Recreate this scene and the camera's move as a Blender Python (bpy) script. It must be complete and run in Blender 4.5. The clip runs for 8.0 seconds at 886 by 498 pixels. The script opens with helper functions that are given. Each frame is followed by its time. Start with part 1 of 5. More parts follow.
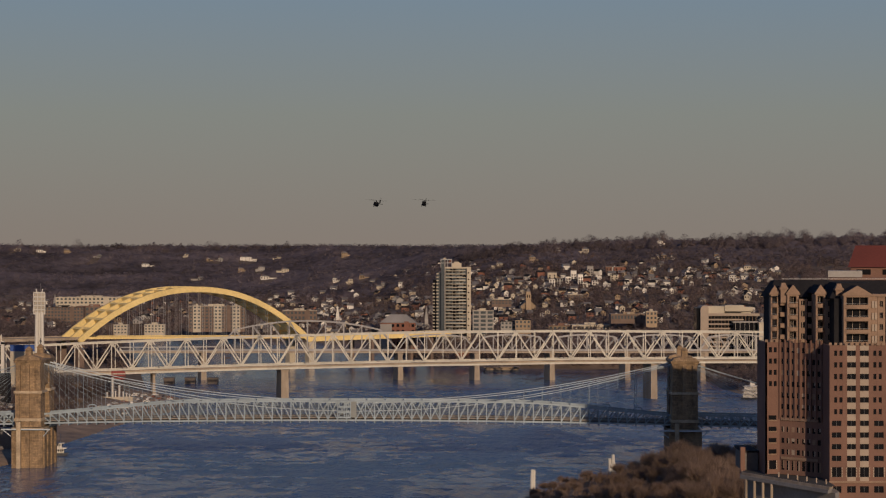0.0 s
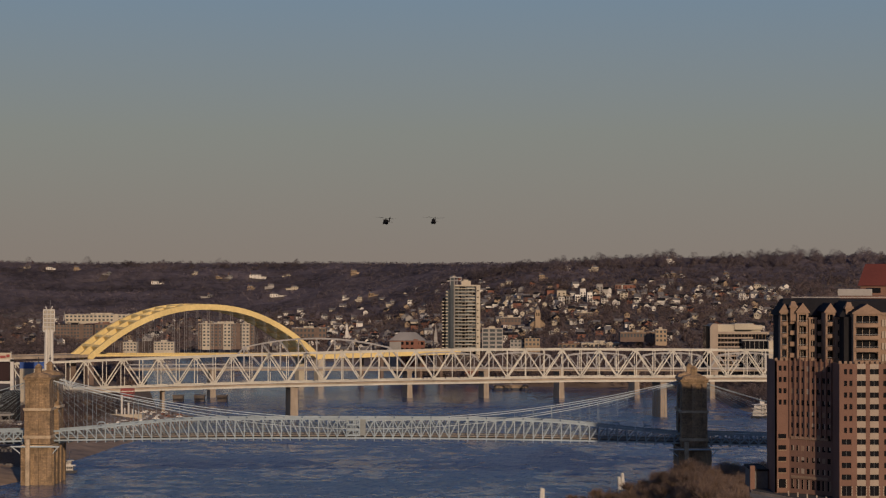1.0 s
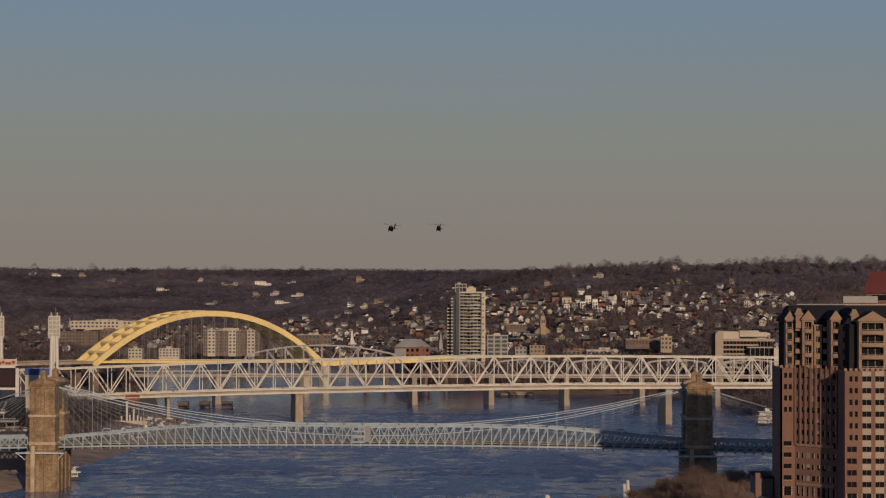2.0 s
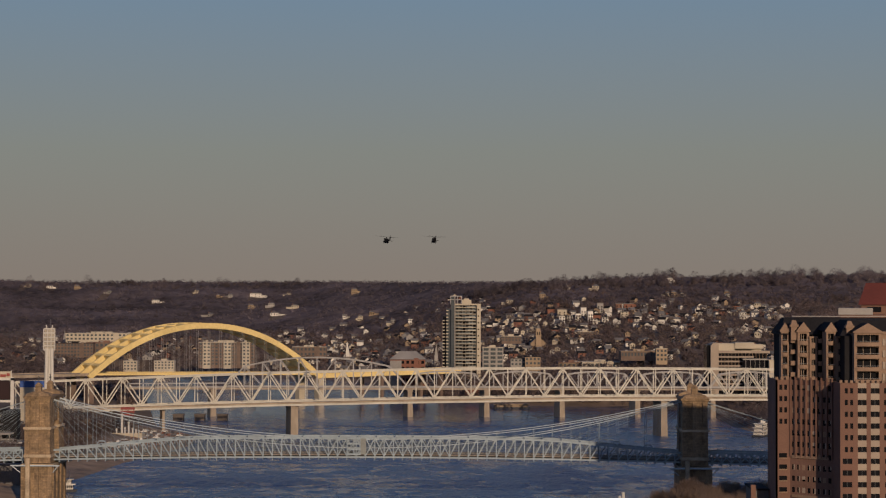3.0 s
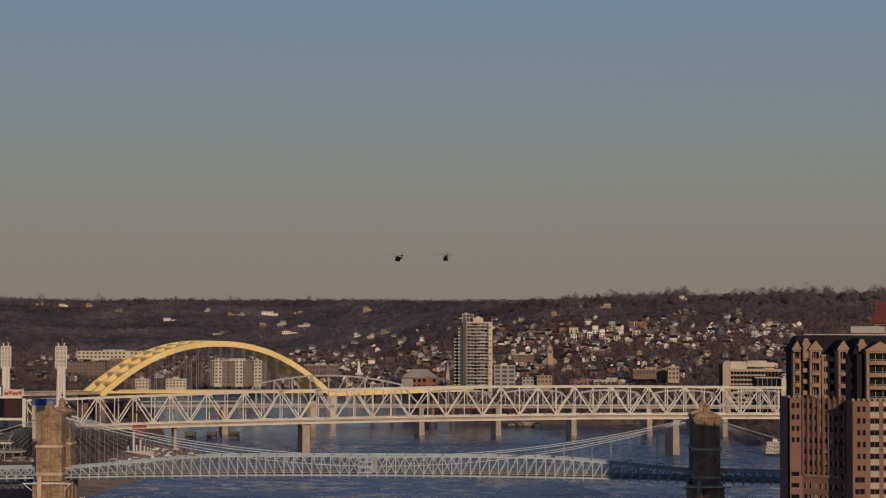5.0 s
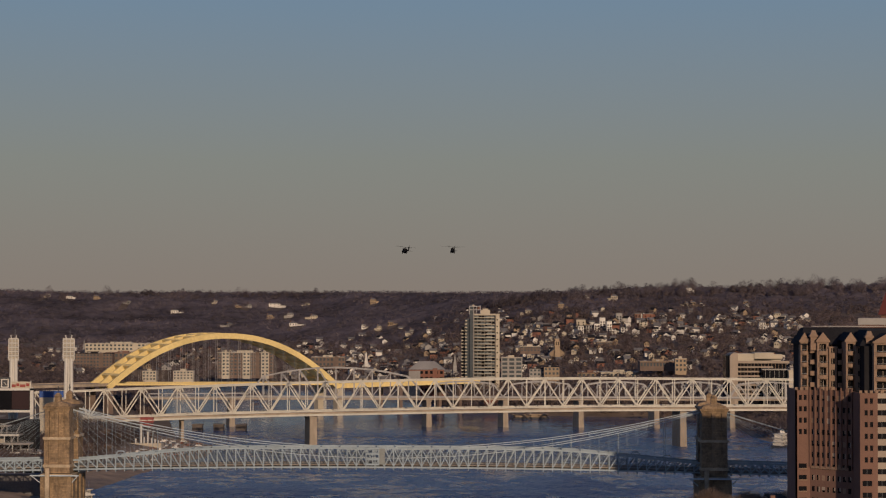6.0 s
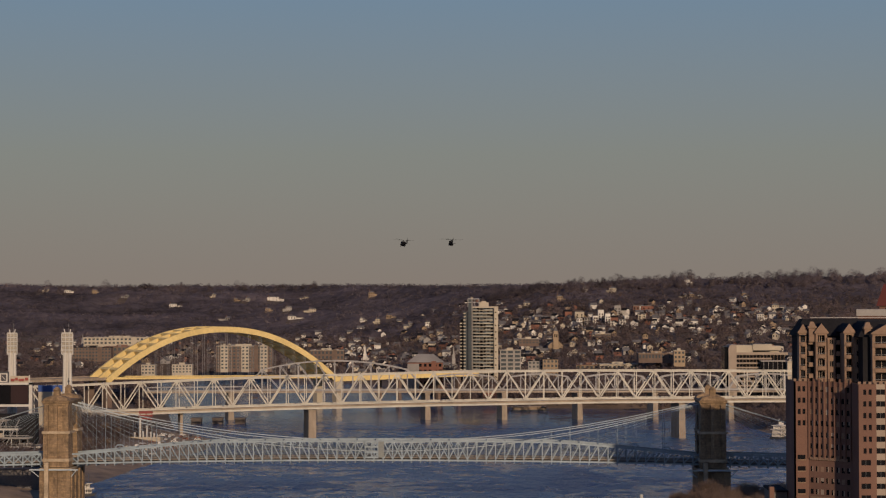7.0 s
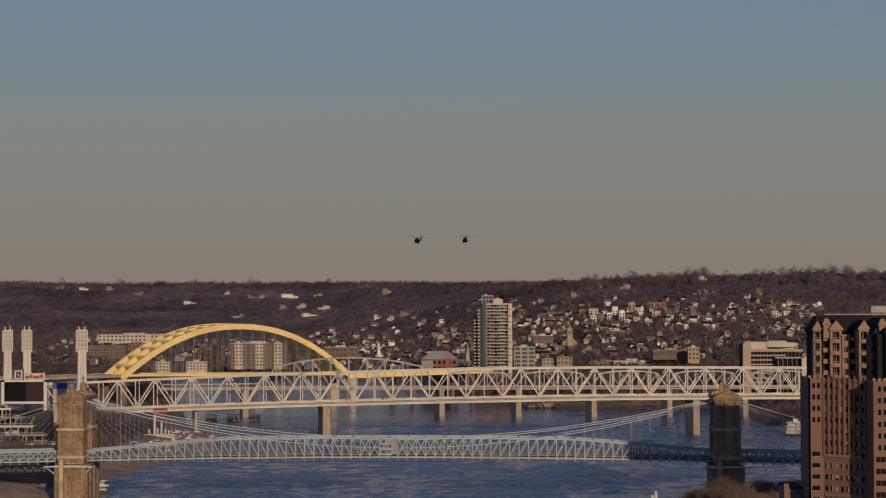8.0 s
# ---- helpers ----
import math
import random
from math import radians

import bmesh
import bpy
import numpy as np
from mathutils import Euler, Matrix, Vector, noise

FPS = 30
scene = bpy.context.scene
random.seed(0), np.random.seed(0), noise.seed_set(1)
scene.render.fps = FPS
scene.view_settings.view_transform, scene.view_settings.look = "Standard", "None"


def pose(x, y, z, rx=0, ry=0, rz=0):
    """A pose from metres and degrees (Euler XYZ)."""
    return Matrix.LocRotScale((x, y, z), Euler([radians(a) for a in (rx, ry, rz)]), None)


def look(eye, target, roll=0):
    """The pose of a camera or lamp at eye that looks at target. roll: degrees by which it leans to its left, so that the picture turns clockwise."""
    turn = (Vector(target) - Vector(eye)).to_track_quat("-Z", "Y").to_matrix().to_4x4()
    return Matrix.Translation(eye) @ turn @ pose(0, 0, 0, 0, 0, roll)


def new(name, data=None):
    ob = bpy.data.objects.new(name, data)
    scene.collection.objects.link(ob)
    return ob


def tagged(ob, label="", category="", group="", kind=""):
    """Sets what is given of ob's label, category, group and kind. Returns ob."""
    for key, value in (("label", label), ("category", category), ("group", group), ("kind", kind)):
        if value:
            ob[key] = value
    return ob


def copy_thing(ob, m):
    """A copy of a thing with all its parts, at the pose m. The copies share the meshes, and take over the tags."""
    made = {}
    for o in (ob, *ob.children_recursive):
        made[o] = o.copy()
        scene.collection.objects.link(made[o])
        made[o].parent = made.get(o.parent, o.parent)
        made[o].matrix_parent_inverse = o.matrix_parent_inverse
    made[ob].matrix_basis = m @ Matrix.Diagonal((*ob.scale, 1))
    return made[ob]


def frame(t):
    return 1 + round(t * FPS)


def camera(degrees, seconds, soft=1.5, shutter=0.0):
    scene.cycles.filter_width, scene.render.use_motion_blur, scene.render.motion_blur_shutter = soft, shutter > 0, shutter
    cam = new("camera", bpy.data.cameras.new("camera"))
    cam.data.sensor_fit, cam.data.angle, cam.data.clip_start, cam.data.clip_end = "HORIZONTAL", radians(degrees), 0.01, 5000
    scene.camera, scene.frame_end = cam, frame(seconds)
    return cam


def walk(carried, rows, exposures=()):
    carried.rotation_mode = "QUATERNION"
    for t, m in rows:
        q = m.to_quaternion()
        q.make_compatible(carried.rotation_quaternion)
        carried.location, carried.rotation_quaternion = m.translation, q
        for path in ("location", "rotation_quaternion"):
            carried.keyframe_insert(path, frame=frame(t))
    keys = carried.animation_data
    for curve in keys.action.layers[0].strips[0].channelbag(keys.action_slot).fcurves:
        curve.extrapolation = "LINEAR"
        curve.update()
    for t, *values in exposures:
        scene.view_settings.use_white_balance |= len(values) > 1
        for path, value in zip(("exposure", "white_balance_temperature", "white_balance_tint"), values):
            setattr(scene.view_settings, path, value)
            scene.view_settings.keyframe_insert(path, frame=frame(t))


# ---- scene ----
# The camera stands high over the river bank and only turns. y is up-river, water is at z = 0.
EYE = 106.0
cam = camera(25.6, 8.0, soft=1.2)
PATH = [  # seconds, yaw, pitch, roll
    (0.0, 0.0000, 0.0664, 0.0000),
    (0.5, 0.1281, 0.3640, -0.0666),
    (1.0, 0.2758, 0.5901, -0.0723),
    (1.5, 0.4644, 0.6921, -0.1206),
    (3.0, 0.2911, 1.1446, -0.0956),
    (3.5, 0.2732, 1.4026, -0.0612),
    (4.0, 0.3790, 1.5935, -0.1045),
    (4.5, 0.4998, 1.7200, -0.1091),
    (6.0, 0.8417, 1.4411, -0.0771),
    (6.5, 0.8391, 1.3207, -0.0003),
    (7.0, 0.7956, 1.2283, 0.1394),
    (7.5, 1.0050, 1.1964, 0.1866),
    (8.0, 1.2084, 1.1401, 0.1826),
]
walk(cam, [(t, pose(0, 0, EYE, 90 + pitch, roll, yaw)) for t, yaw, pitch, roll in PATH], exposures=[(0.0, 0.0), (8.0, 0.0)])

# ---- light: a low evening sun behind the camera, a little to its right ----
SUN_ELEVATION, SUN_AZIMUTH = 15.6, 17.4
sun_from = Vector((math.sin(radians(SUN_AZIMUTH)) * math.cos(radians(SUN_ELEVATION)), -math.cos(radians(SUN_AZIMUTH)) * math.cos(radians(SUN_ELEVATION)), math.sin(radians(SUN_ELEVATION))))
world = bpy.data.worlds.new("world")
scene.world = world
world.use_nodes = True
wn, wl = world.node_tree.nodes, world.node_tree.links
sky = wn.new("ShaderNodeTexSky")
sky.sky_type, sky.sun_disc = "NISHITA", False
sky.sun_elevation, sky.sun_rotation = radians(SUN_ELEVATION), radians(180 - SUN_AZIMUTH)
sky.air_density, sky.dust_density, sky.ozone_density, sky.altitude = 1.0, 3.0, 1.0, 200
# the hazy evening air: a dull rose-brown band over the horizon that turns to blue higher up, laid over the clear sky
coord = wn.new("ShaderNodeTexCoord")
split = wn.new("ShaderNodeSeparateXYZ")
haze = wn.new("ShaderNodeValToRGB")
haze.color_ramp.elements[0].position, haze.color_ramp.elements[0].color = 0.0, (0.272, 0.226, 0.192, 1)
haze.color_ramp.elements[1].position, haze.color_ramp.elements[1].color = 1.0, (0.025, 0.060, 0.165, 1)
for at, colour in ((0.07, (0.236, 0.245, 0.226)), (0.15, (0.170, 0.248, 0.336)), (0.40, (0.048, 0.102, 0.275))):
    haze.color_ramp.elements.new(at).color = (*colour, 1)
dim = wn.new("ShaderNodeVectorMath")
dim.operation, dim.inputs[3].default_value = "SCALE", 0.04
blend = wn.new("ShaderNodeMix")
blend.data_type = "RGBA"
blend.inputs["Factor"].default_value = 0.85
wl.new(coord.outputs["Generated"], split.inputs[0]), wl.new(split.outputs["Z"], haze.inputs[0])
wl.new(sky.outputs[0], dim.inputs[0])
wl.new(dim.outputs[0], blend.inputs[6]), wl.new(haze.outputs[0], blend.inputs[7])
wl.new(blend.outputs[2], wn["Background"].inputs["Color"])
wn["Background"].inputs["Strength"].default_value = 1.0
lamp = bpy.data.lights.new("sun", "SUN")
lamp.energy, lamp.angle, lamp.color = 2.85, radians(0.6), (1.0, 0.755, 0.535)
sun = new("sun", lamp)
sun.matrix_world = look((0, 0, 400), Vector((0, 0, 400)) - sun_from)


# ---- materials ----
def mat(name, colour, rough=0.75, metal=0.0, big=0.05, fine=1.2, amount=0.3, bump=0.15, each=0.0, streak=1.0):
    """A surface whose tone varies in broad stains and fine grain, by place; each: how much single pieces differ."""
    m = bpy.data.materials.new(name)
    m.use_nodes = True
    n, l = m.node_tree.nodes, m.node_tree.links
    b = n["Principled BSDF"]
    b.inputs["Roughness"].default_value, b.inputs["Metallic"].default_value = rough, metal
    geo = n.new("ShaderNodeNewGeometry")
    mapping = n.new("ShaderNodeMapping")
    mapping.inputs["Scale"].default_value = (1, 1, streak)
    l.new(geo.outputs["Position"], mapping.inputs["Vector"])
    value = None
    for scale, share in ((big, 0.6), (fine, 0.4)):
        t = n.new("ShaderNodeTexNoise")
        t.inputs["Scale"].default_value, t.inputs["Detail"].default_value = scale, 4
        l.new(mapping.outputs[0], t.inputs["Vector"])
        r = n.new("ShaderNodeMapRange")
        r.inputs["From Min"].default_value, r.inputs["From Max"].default_value = 0.3, 0.7
        r.inputs["To Min"].default_value, r.inputs["To Max"].default_value = -amount * share, amount * share
        l.new(t.outputs[0], r.inputs["Value"])
        if value is None:
            value = r.outputs[0]
        else:
            a = n.new("ShaderNodeMath")
            l.new(value, a.inputs[0]), l.new(r.outputs[0], a.inputs[1])
            value = a.outputs[0]
            if bump:
                k = n.new("ShaderNodeBump")
                k.inputs["Strength"].default_value, k.inputs["Distance"].default_value = bump, 0.3
                l.new(t.outputs[0], k.inputs["Height"]), l.new(k.outputs[0], b.inputs["Normal"])
    if each:
        info = n.new("ShaderNodeObjectInfo")
        r = n.new("ShaderNodeMapRange")
        r.inputs["To Min"].default_value, r.inputs["To Max"].default_value = -each, each
        l.new(info.outputs["Random"], r.inputs["Value"])
        a = n.new("ShaderNodeMath")
        l.new(value, a.inputs[0]), l.new(r.outputs[0], a.inputs[1])
        value = a.outputs[0]
    one = n.new("ShaderNodeMath")
    one.inputs[1].default_value = 1.0
    l.new(value, one.inputs[0])
    h = n.new("ShaderNodeHueSaturation")
    h.inputs["Color"].default_value = (*colour, 1)
    l.new(one.outputs[0], h.inputs["Value"]), l.new(h.outputs[0], b.inputs["Base Color"])
    return m


STEEL_CREAM = mat("cream_painted_steel", (0.52, 0.485, 0.41), 0.5, big=0.06, fine=0.6, amount=0.22)
STEEL_LAVENDER = mat("grey_painted_steel", (0.31, 0.295, 0.285), 0.55, big=0.06, fine=0.7, amount=0.25)
STEEL_YELLOW = mat("yellow_painted_steel", (0.72, 0.55, 0.24), 0.75, big=0.04, fine=0.5, amount=0.18)
STEEL_YELLOW.node_tree.nodes["Principled BSDF"].inputs["Specular IOR Level"].default_value = 0.15
STEEL_BLUE = mat("pale_blue_painted_steel", (0.28, 0.335, 0.37), 0.5, big=0.08, fine=0.9, amount=0.2)
FENCE = mat("grey_green_fence", (0.13, 0.155, 0.17), 0.7, big=0.1, fine=1.5, amount=0.4)
STEEL_DARK = mat("dark_steel", (0.06, 0.06, 0.065), 0.5)
HULL_BLACK = mat("matt_black_paint", (0.012, 0.012, 0.013), 0.9, bump=0)
HULL_BLACK.node_tree.nodes["Principled BSDF"].inputs["Specular IOR Level"].default_value = 0.1
STEEL_WHITE = mat("white_painted_steel", (0.54, 0.51, 0.46), 0.5, amount=0.15)
SANDSTONE = mat("sandstone_blocks", (0.25, 0.172, 0.102), 0.9, big=0.2, fine=0.9, amount=0.6, bump=0.5, each=0.05, streak=0.6)
SANDSTONE_LIGHT = mat("pale_sandstone_ledge", (0.42, 0.325, 0.22), 0.9, big=0.2, fine=1.5, amount=0.4)
CONCRETE = mat("weathered_concrete", (0.31, 0.25, 0.19), 0.9, big=0.08, fine=0.6, amount=0.4, streak=0.3)
ASPHALT = mat("asphalt", (0.055, 0.053, 0.05), 0.9)
BROWN = mat("dull_brown_brick", (0.15, 0.105, 0.082), 0.9, big=0.1, fine=2.0, amount=0.3)
BRICK = mat("brown_brick", (0.178, 0.097, 0.070), 0.9, big=0.1, fine=2.5, amount=0.25)
BRICK_RED = mat("red_brick", (0.20, 0.088, 0.06), 0.9, big=0.1, fine=2.0, amount=0.25)
STONE_TAN = mat("tan_cast_stone", (0.25, 0.165, 0.112), 0.85, big=0.1, fine=2.0, amount=0.25)
STONE_PALE = mat("pale_limestone", (0.34, 0.27, 0.21), 0.85, big=0.1, fine=2.0, amount=0.2)
STUCCO = mat("cream_stucco", (0.45, 0.39, 0.30), 0.9, big=0.05, fine=1.0, amount=0.2)
PAINT_WHITE = mat("white_siding", (0.60, 0.56, 0.50), 0.8, big=0.05, fine=1.0, amount=0.2, each=0.22)
TAN = mat("tan_siding", (0.30, 0.22, 0.145), 0.85, amount=0.25, each=0.22)
GREY_WALL = mat("grey_wall", (0.27, 0.25, 0.23), 0.85, amount=0.25, each=0.22)
ROOF_DARK = mat("dark_shingles", (0.022, 0.021, 0.023), 0.9, amount=0.35)
ROOF_GREY = mat("grey_shingles", (0.15, 0.14, 0.135), 0.9, amount=0.35)
ROOF_RED = mat("red_tile_roof", (0.13, 0.03, 0.02), 0.8, amount=0.2)
GLASS = mat("dark_window_glass", (0.010, 0.010, 0.012), 0.15, amount=0.3, bump=0.0)
GLASS_BLUE = mat("blue_tinted_glass", (0.075, 0.085, 0.092), 0.15, amount=0.3, bump=0.0)
for pane, gloss in ((GLASS, 0.1), (GLASS_BLUE, 0.25), (ROOF_DARK, 0.1), (ROOF_GREY, 0.25)):
    pane.node_tree.nodes["Principled BSDF"].inputs["Specular IOR Level"].default_value = gloss
STEEL_CABLE = mat("pale_blue_grey_cable_paint", (0.42, 0.47, 0.49), 0.55, big=0.1, fine=1.2, amount=0.2)
SIDEWALK = mat("tan_dusty_planks", (0.235, 0.198, 0.165), 0.9, big=0.15, fine=1.0, amount=0.5)
RAIL_GLASS = mat("pale_green_glass_rail", (0.24, 0.25, 0.235), 0.25, amount=0.25, bump=0.0)
STONE_WET = mat("wet_grey_brown_stone", (0.115, 0.092, 0.075), 0.85, big=0.2, fine=0.9, amount=0.5)
BARK = mat("winter_bark", (0.19, 0.135, 0.095), 0.95, big=0.01, fine=0.3, amount=0.5)
TWIGS = mat("winter_twigs", (0.27, 0.19, 0.14), 0.95, big=0.02, fine=0.4, amount=0.4)
WOODS = mat("far_bare_woods", (0.192, 0.156, 0.158), 0.95, big=0.006, fine=0.045, amount=0.7, bump=0)
TOWN_WOODS = mat("town_bare_trees", (0.195, 0.147, 0.132), 0.95, big=0.02, fine=0.1, amount=0.7, bump=0)


def let_light_through(m, share):
    """Thickets of thin twigs pass part of the light on to their far side."""
    n, l = m.node_tree.nodes, m.node_tree.links
    b = n["Principled BSDF"]
    b.inputs["Specular IOR Level"].default_value = 0.1
    t, mix = n.new("ShaderNodeBsdfTranslucent"), n.new("ShaderNodeMixShader")
    l.new(b.inputs["Base Color"].links[0].from_socket, t.inputs["Color"])
    mix.inputs[0].default_value = share
    l.new(b.outputs[0], mix.inputs[1]), l.new(t.outputs[0], mix.inputs[2]), l.new(mix.outputs[0], n["Material Output"].inputs["Surface"])


for thicket, share in ((TWIGS, 0.5), (WOODS, 0.45), (TOWN_WOODS, 0.45)):
    let_light_through(thicket, share)


def coursed_stone(m, long, high):
    """Squared blocks in courses: each block its own tone, with sunk joints."""
    n, l = m.node_tree.nodes, m.node_tree.links
    b = n["Principled BSDF"]
    geo, split, add, join, bricks, mult = n.new("ShaderNodeNewGeometry"), n.new("ShaderNodeSeparateXYZ"), n.new("ShaderNodeMath"), n.new("ShaderNodeCombineXYZ"), n.new("ShaderNodeTexBrick"), n.new("ShaderNodeMix")
    l.new(geo.outputs["Position"], split.inputs[0])
    l.new(split.outputs["X"], add.inputs[0]), l.new(split.outputs["Y"], add.inputs[1])
    l.new(add.outputs[0], join.inputs["X"]), l.new(split.outputs["Z"], join.inputs["Y"]), l.new(join.outputs[0], bricks.inputs["Vector"])
    bricks.inputs["Scale"].default_value, bricks.inputs["Brick Width"].default_value, bricks.inputs["Row Height"].default_value = 1.0, long, high
    bricks.inputs["Color1"].default_value, bricks.inputs["Color2"].default_value, bricks.inputs["Mortar"].default_value = (1.18, 1.16, 1.1, 1), (0.78, 0.78, 0.8, 1), (0.72, 0.70, 0.68, 1)
    bricks.inputs["Mortar Size"].default_value = 0.06
    mult.data_type, mult.blend_type = "RGBA", "MULTIPLY"
    mult.inputs["Factor"].default_value = 1.0
    l.new(b.inputs["Base Color"].links[0].from_socket, mult.inputs[6]), l.new(bricks.outputs["Color"], mult.inputs[7])
    l.new(mult.outputs[2], b.inputs["Base Color"])


coursed_stone(SANDSTONE, 1.9, 0.8)

# ---- builders ----
def mesh_of(name, bm, material):
    me = bpy.data.meshes.new(name)
    bm.to_mesh(me)
    bm.free()
    me.materials.append(material)
    return me


def part(name, bm, material, parent=None, label=""):
    ob = new(name, bm if isinstance(bm, bpy.types.Mesh) else mesh_of(name, bm, material))
    ob.parent = parent
    return tagged(ob, label)


def thing(name, m, label, category, group="", kind=""):
    ob = new(name)
    ob.matrix_world = m
    return tagged(ob, label, category, group, kind)


def box(bm, x0, x1, y0, y1, z0, z1):
    v = [bm.verts.new((x, y, z)) for z in (z0, z1) for x, y in ((x0, y0), (x1, y0), (x1, y1), (x0, y1))]
    for f in ((3, 2, 1, 0), (4, 5, 6, 7), (0, 1, 5, 4), (1, 2, 6, 5), (2, 3, 7, 6), (3, 0, 4, 7)):
        bm.faces.new([v[i] for i in f])
    return bm


def boxes(*rows):
    bm = bmesh.new()
    for r in rows:
        box(bm, *r)
    return bm


def prism(bm, outline, y0, y1):
    """A closed outline of (x, z), run from y0 to y1."""
    a = [bm.verts.new((x, y0, z)) for x, z in outline]
    b = [bm.verts.new((x, y1, z)) for x, z in outline]
    n = len(a)
    bm.faces.new(a), bm.faces.new(b[::-1])
    for i in range(n):
        bm.faces.new((a[i], b[i], b[(i + 1) % n], a[(i + 1) % n]))
    bmesh.ops.recalc_face_normals(bm, faces=bm.faces)
    return bm


def taper(bm, lower, upper, z0, z1):
    """A block whose footprint (x0, x1, y0, y1) changes from lower to upper."""
    v = []
    for (x0, x1, y0, y1), z in ((lower, z0), (upper, z1)):
        v += [bm.verts.new(p) for p in ((x0, y0, z), (x1, y0, z), (x1, y1, z), (x0, y1, z))]
    for f in ((3, 2, 1, 0), (4, 5, 6, 7), (0, 1, 5, 4), (1, 2, 6, 5), (2, 3, 7, 6), (3, 0, 4, 7)):
        bm.faces.new([v[i] for i in f])
    return bm


BEAMS = {}


def beam(name, p, q, w, h, material, parent, label=""):
    """A straight I-section member from p to q, w wide and h deep; alike members share one mesh."""
    if material.name not in BEAMS:
        outline = [(-0.5, -0.5), (0.5, -0.5), (0.5, -0.32), (0.3, -0.32), (0.3, 0.32), (0.5, 0.32), (0.5, 0.5), (-0.5, 0.5), (-0.5, 0.32), (-0.3, 0.32), (-0.3, -0.32), (-0.5, -0.32)]
        bm = prism(bmesh.new(), outline, 0, 1)
        bmesh.ops.transform(bm, matrix=Matrix(((1, 0, 0, 0), (0, 0, 1, 0), (0, 1, 0, 0), (0, 0, 0, 1))), verts=bm.verts)
        bmesh.ops.recalc_face_normals(bm, faces=bm.faces)
        BEAMS[material.name] = mesh_of("member", bm, material)
    p, q = Vector(p), Vector(q)
    d = q - p
    ob = new(name, BEAMS[material.name])
    turn = d.to_track_quat("Z", "Y").to_matrix().to_4x4()
    if abs(d.z) < 0.999 * d.length:
        side = Vector((0, 0, 1)).cross(d).normalized()
        up = d.cross(side).normalized()
        turn = Matrix((side, up, d.normalized())).transposed().to_4x4()
    ob.matrix_local = Matrix.Translation(p) @ turn @ Matrix.Diagonal((w, h, d.length, 1))
    ob.parent = parent
    return tagged(ob, label)


def tube(points, radius, sides=6):
    """A round rope or pipe through points."""
    bm = bmesh.new()
    rings = []
    for i, p in enumerate(points):
        a, b = Vector(points[max(i - 1, 0)]), Vector(points[min(i + 1, len(points) - 1)])
        q = (b - a).to_track_quat("Z", "Y")
        rings.append([bm.verts.new(Vector(p) + q @ Vector((radius * math.cos(k * math.tau / sides), radius * math.sin(k * math.tau / sides), 0))) for k in range(sides)])
    for r, s in zip(rings, rings[1:]):
        for k in range(sides):
            bm.faces.new((r[k], r[(k + 1) % sides], s[(k + 1) % sides], s[k]))
    bm.faces.new(rings[0][::-1]), bm.faces.new(rings[-1])
    return bm


def lerp(rows, x):
    """The value at x of a broken line of (x, value)."""
    return float(np.interp(x, [r[0] for r in rows], [r[1] for r in rows]))


def smooth(a, b, x):
    t = min(max((x - a) / (b - a), 0), 1)
    return t * t * (3 - 2 * t)


# ---- ground and river ----
SHORE_NORTH = [(0, -330), (600, -262), (900, -238), (970, -214), (1060, -209), (1180, -198), (1306, -176), (1390, -180), (1440, -203), (1493, -226), (2216, -356), (2500, -420)]
SHORE_SOUTH = [(0, -60), (600, -10), (837, 33), (880, 55), (943, 88), (975, 128), (1010, 165), (1100, 205), (1250, 232), (1406, 226), (1500, 214), (1680, 215), (1735, 165), (1767, 45), (1830, 0), (2000, -52), (2216, -110), (2500, -418)]


def height(x, y):
    """The ground's height: river bed, banks, flood plain, and the wooded hills on both sides of the valley."""
    inside = min(x - lerp(SHORE_NORTH, y), lerp(SHORE_SOUTH, y) - x) if y < 2500 else -200
    n = noise.noise((x * 0.004, y * 0.004, 0)) + 0.5 * noise.noise((x * 0.011, y * 0.011, 3))
    if inside > 0:
        return max(-4.0, -0.25 * inside)
    z = min(13.0, -inside * 0.16) + 0.7 * n * min(1, -inside / 60)
    if y > 1700:
        right = smooth(-430, 220, x)
        d0, d1 = 3050 - 1000 * right, 4350 - 1050 * right
        top = 110.5 + 6 * smooth(60, 420, x) + 9 * smooth(500, 1000, x) + 4.0 * smooth(-800, -1150, x) - 4.5 * right * (1 - smooth(120, 420, x))
        t = min(max((y - d0) / (d1 - d0), 0), 1)
        rise = t ** (1.5 - 0.45 * right)
        z += (top - 13) * rise + 11 * n * min(1, 3 * t) * (1 - 0.75 * smooth(0.8, 1.0, t))
    return z


def sheet(name, xs, ys, rise, material):
    grid = np.array([[(x, y, rise(x, y)) for x in xs] for y in ys]).reshape(-1, 3)
    nx = len(xs)
    faces = [(j * nx + i, j * nx + i + 1, (j + 1) * nx + i + 1, (j + 1) * nx + i) for j in range(len(ys) - 1) for i in range(nx - 1)]
    me = bpy.data.meshes.new(name)
    me.from_pydata(grid.tolist(), [], faces)
    me.polygons.foreach_set("use_smooth", [True] * len(faces))
    me.materials.append(material)
    return new(name, me)


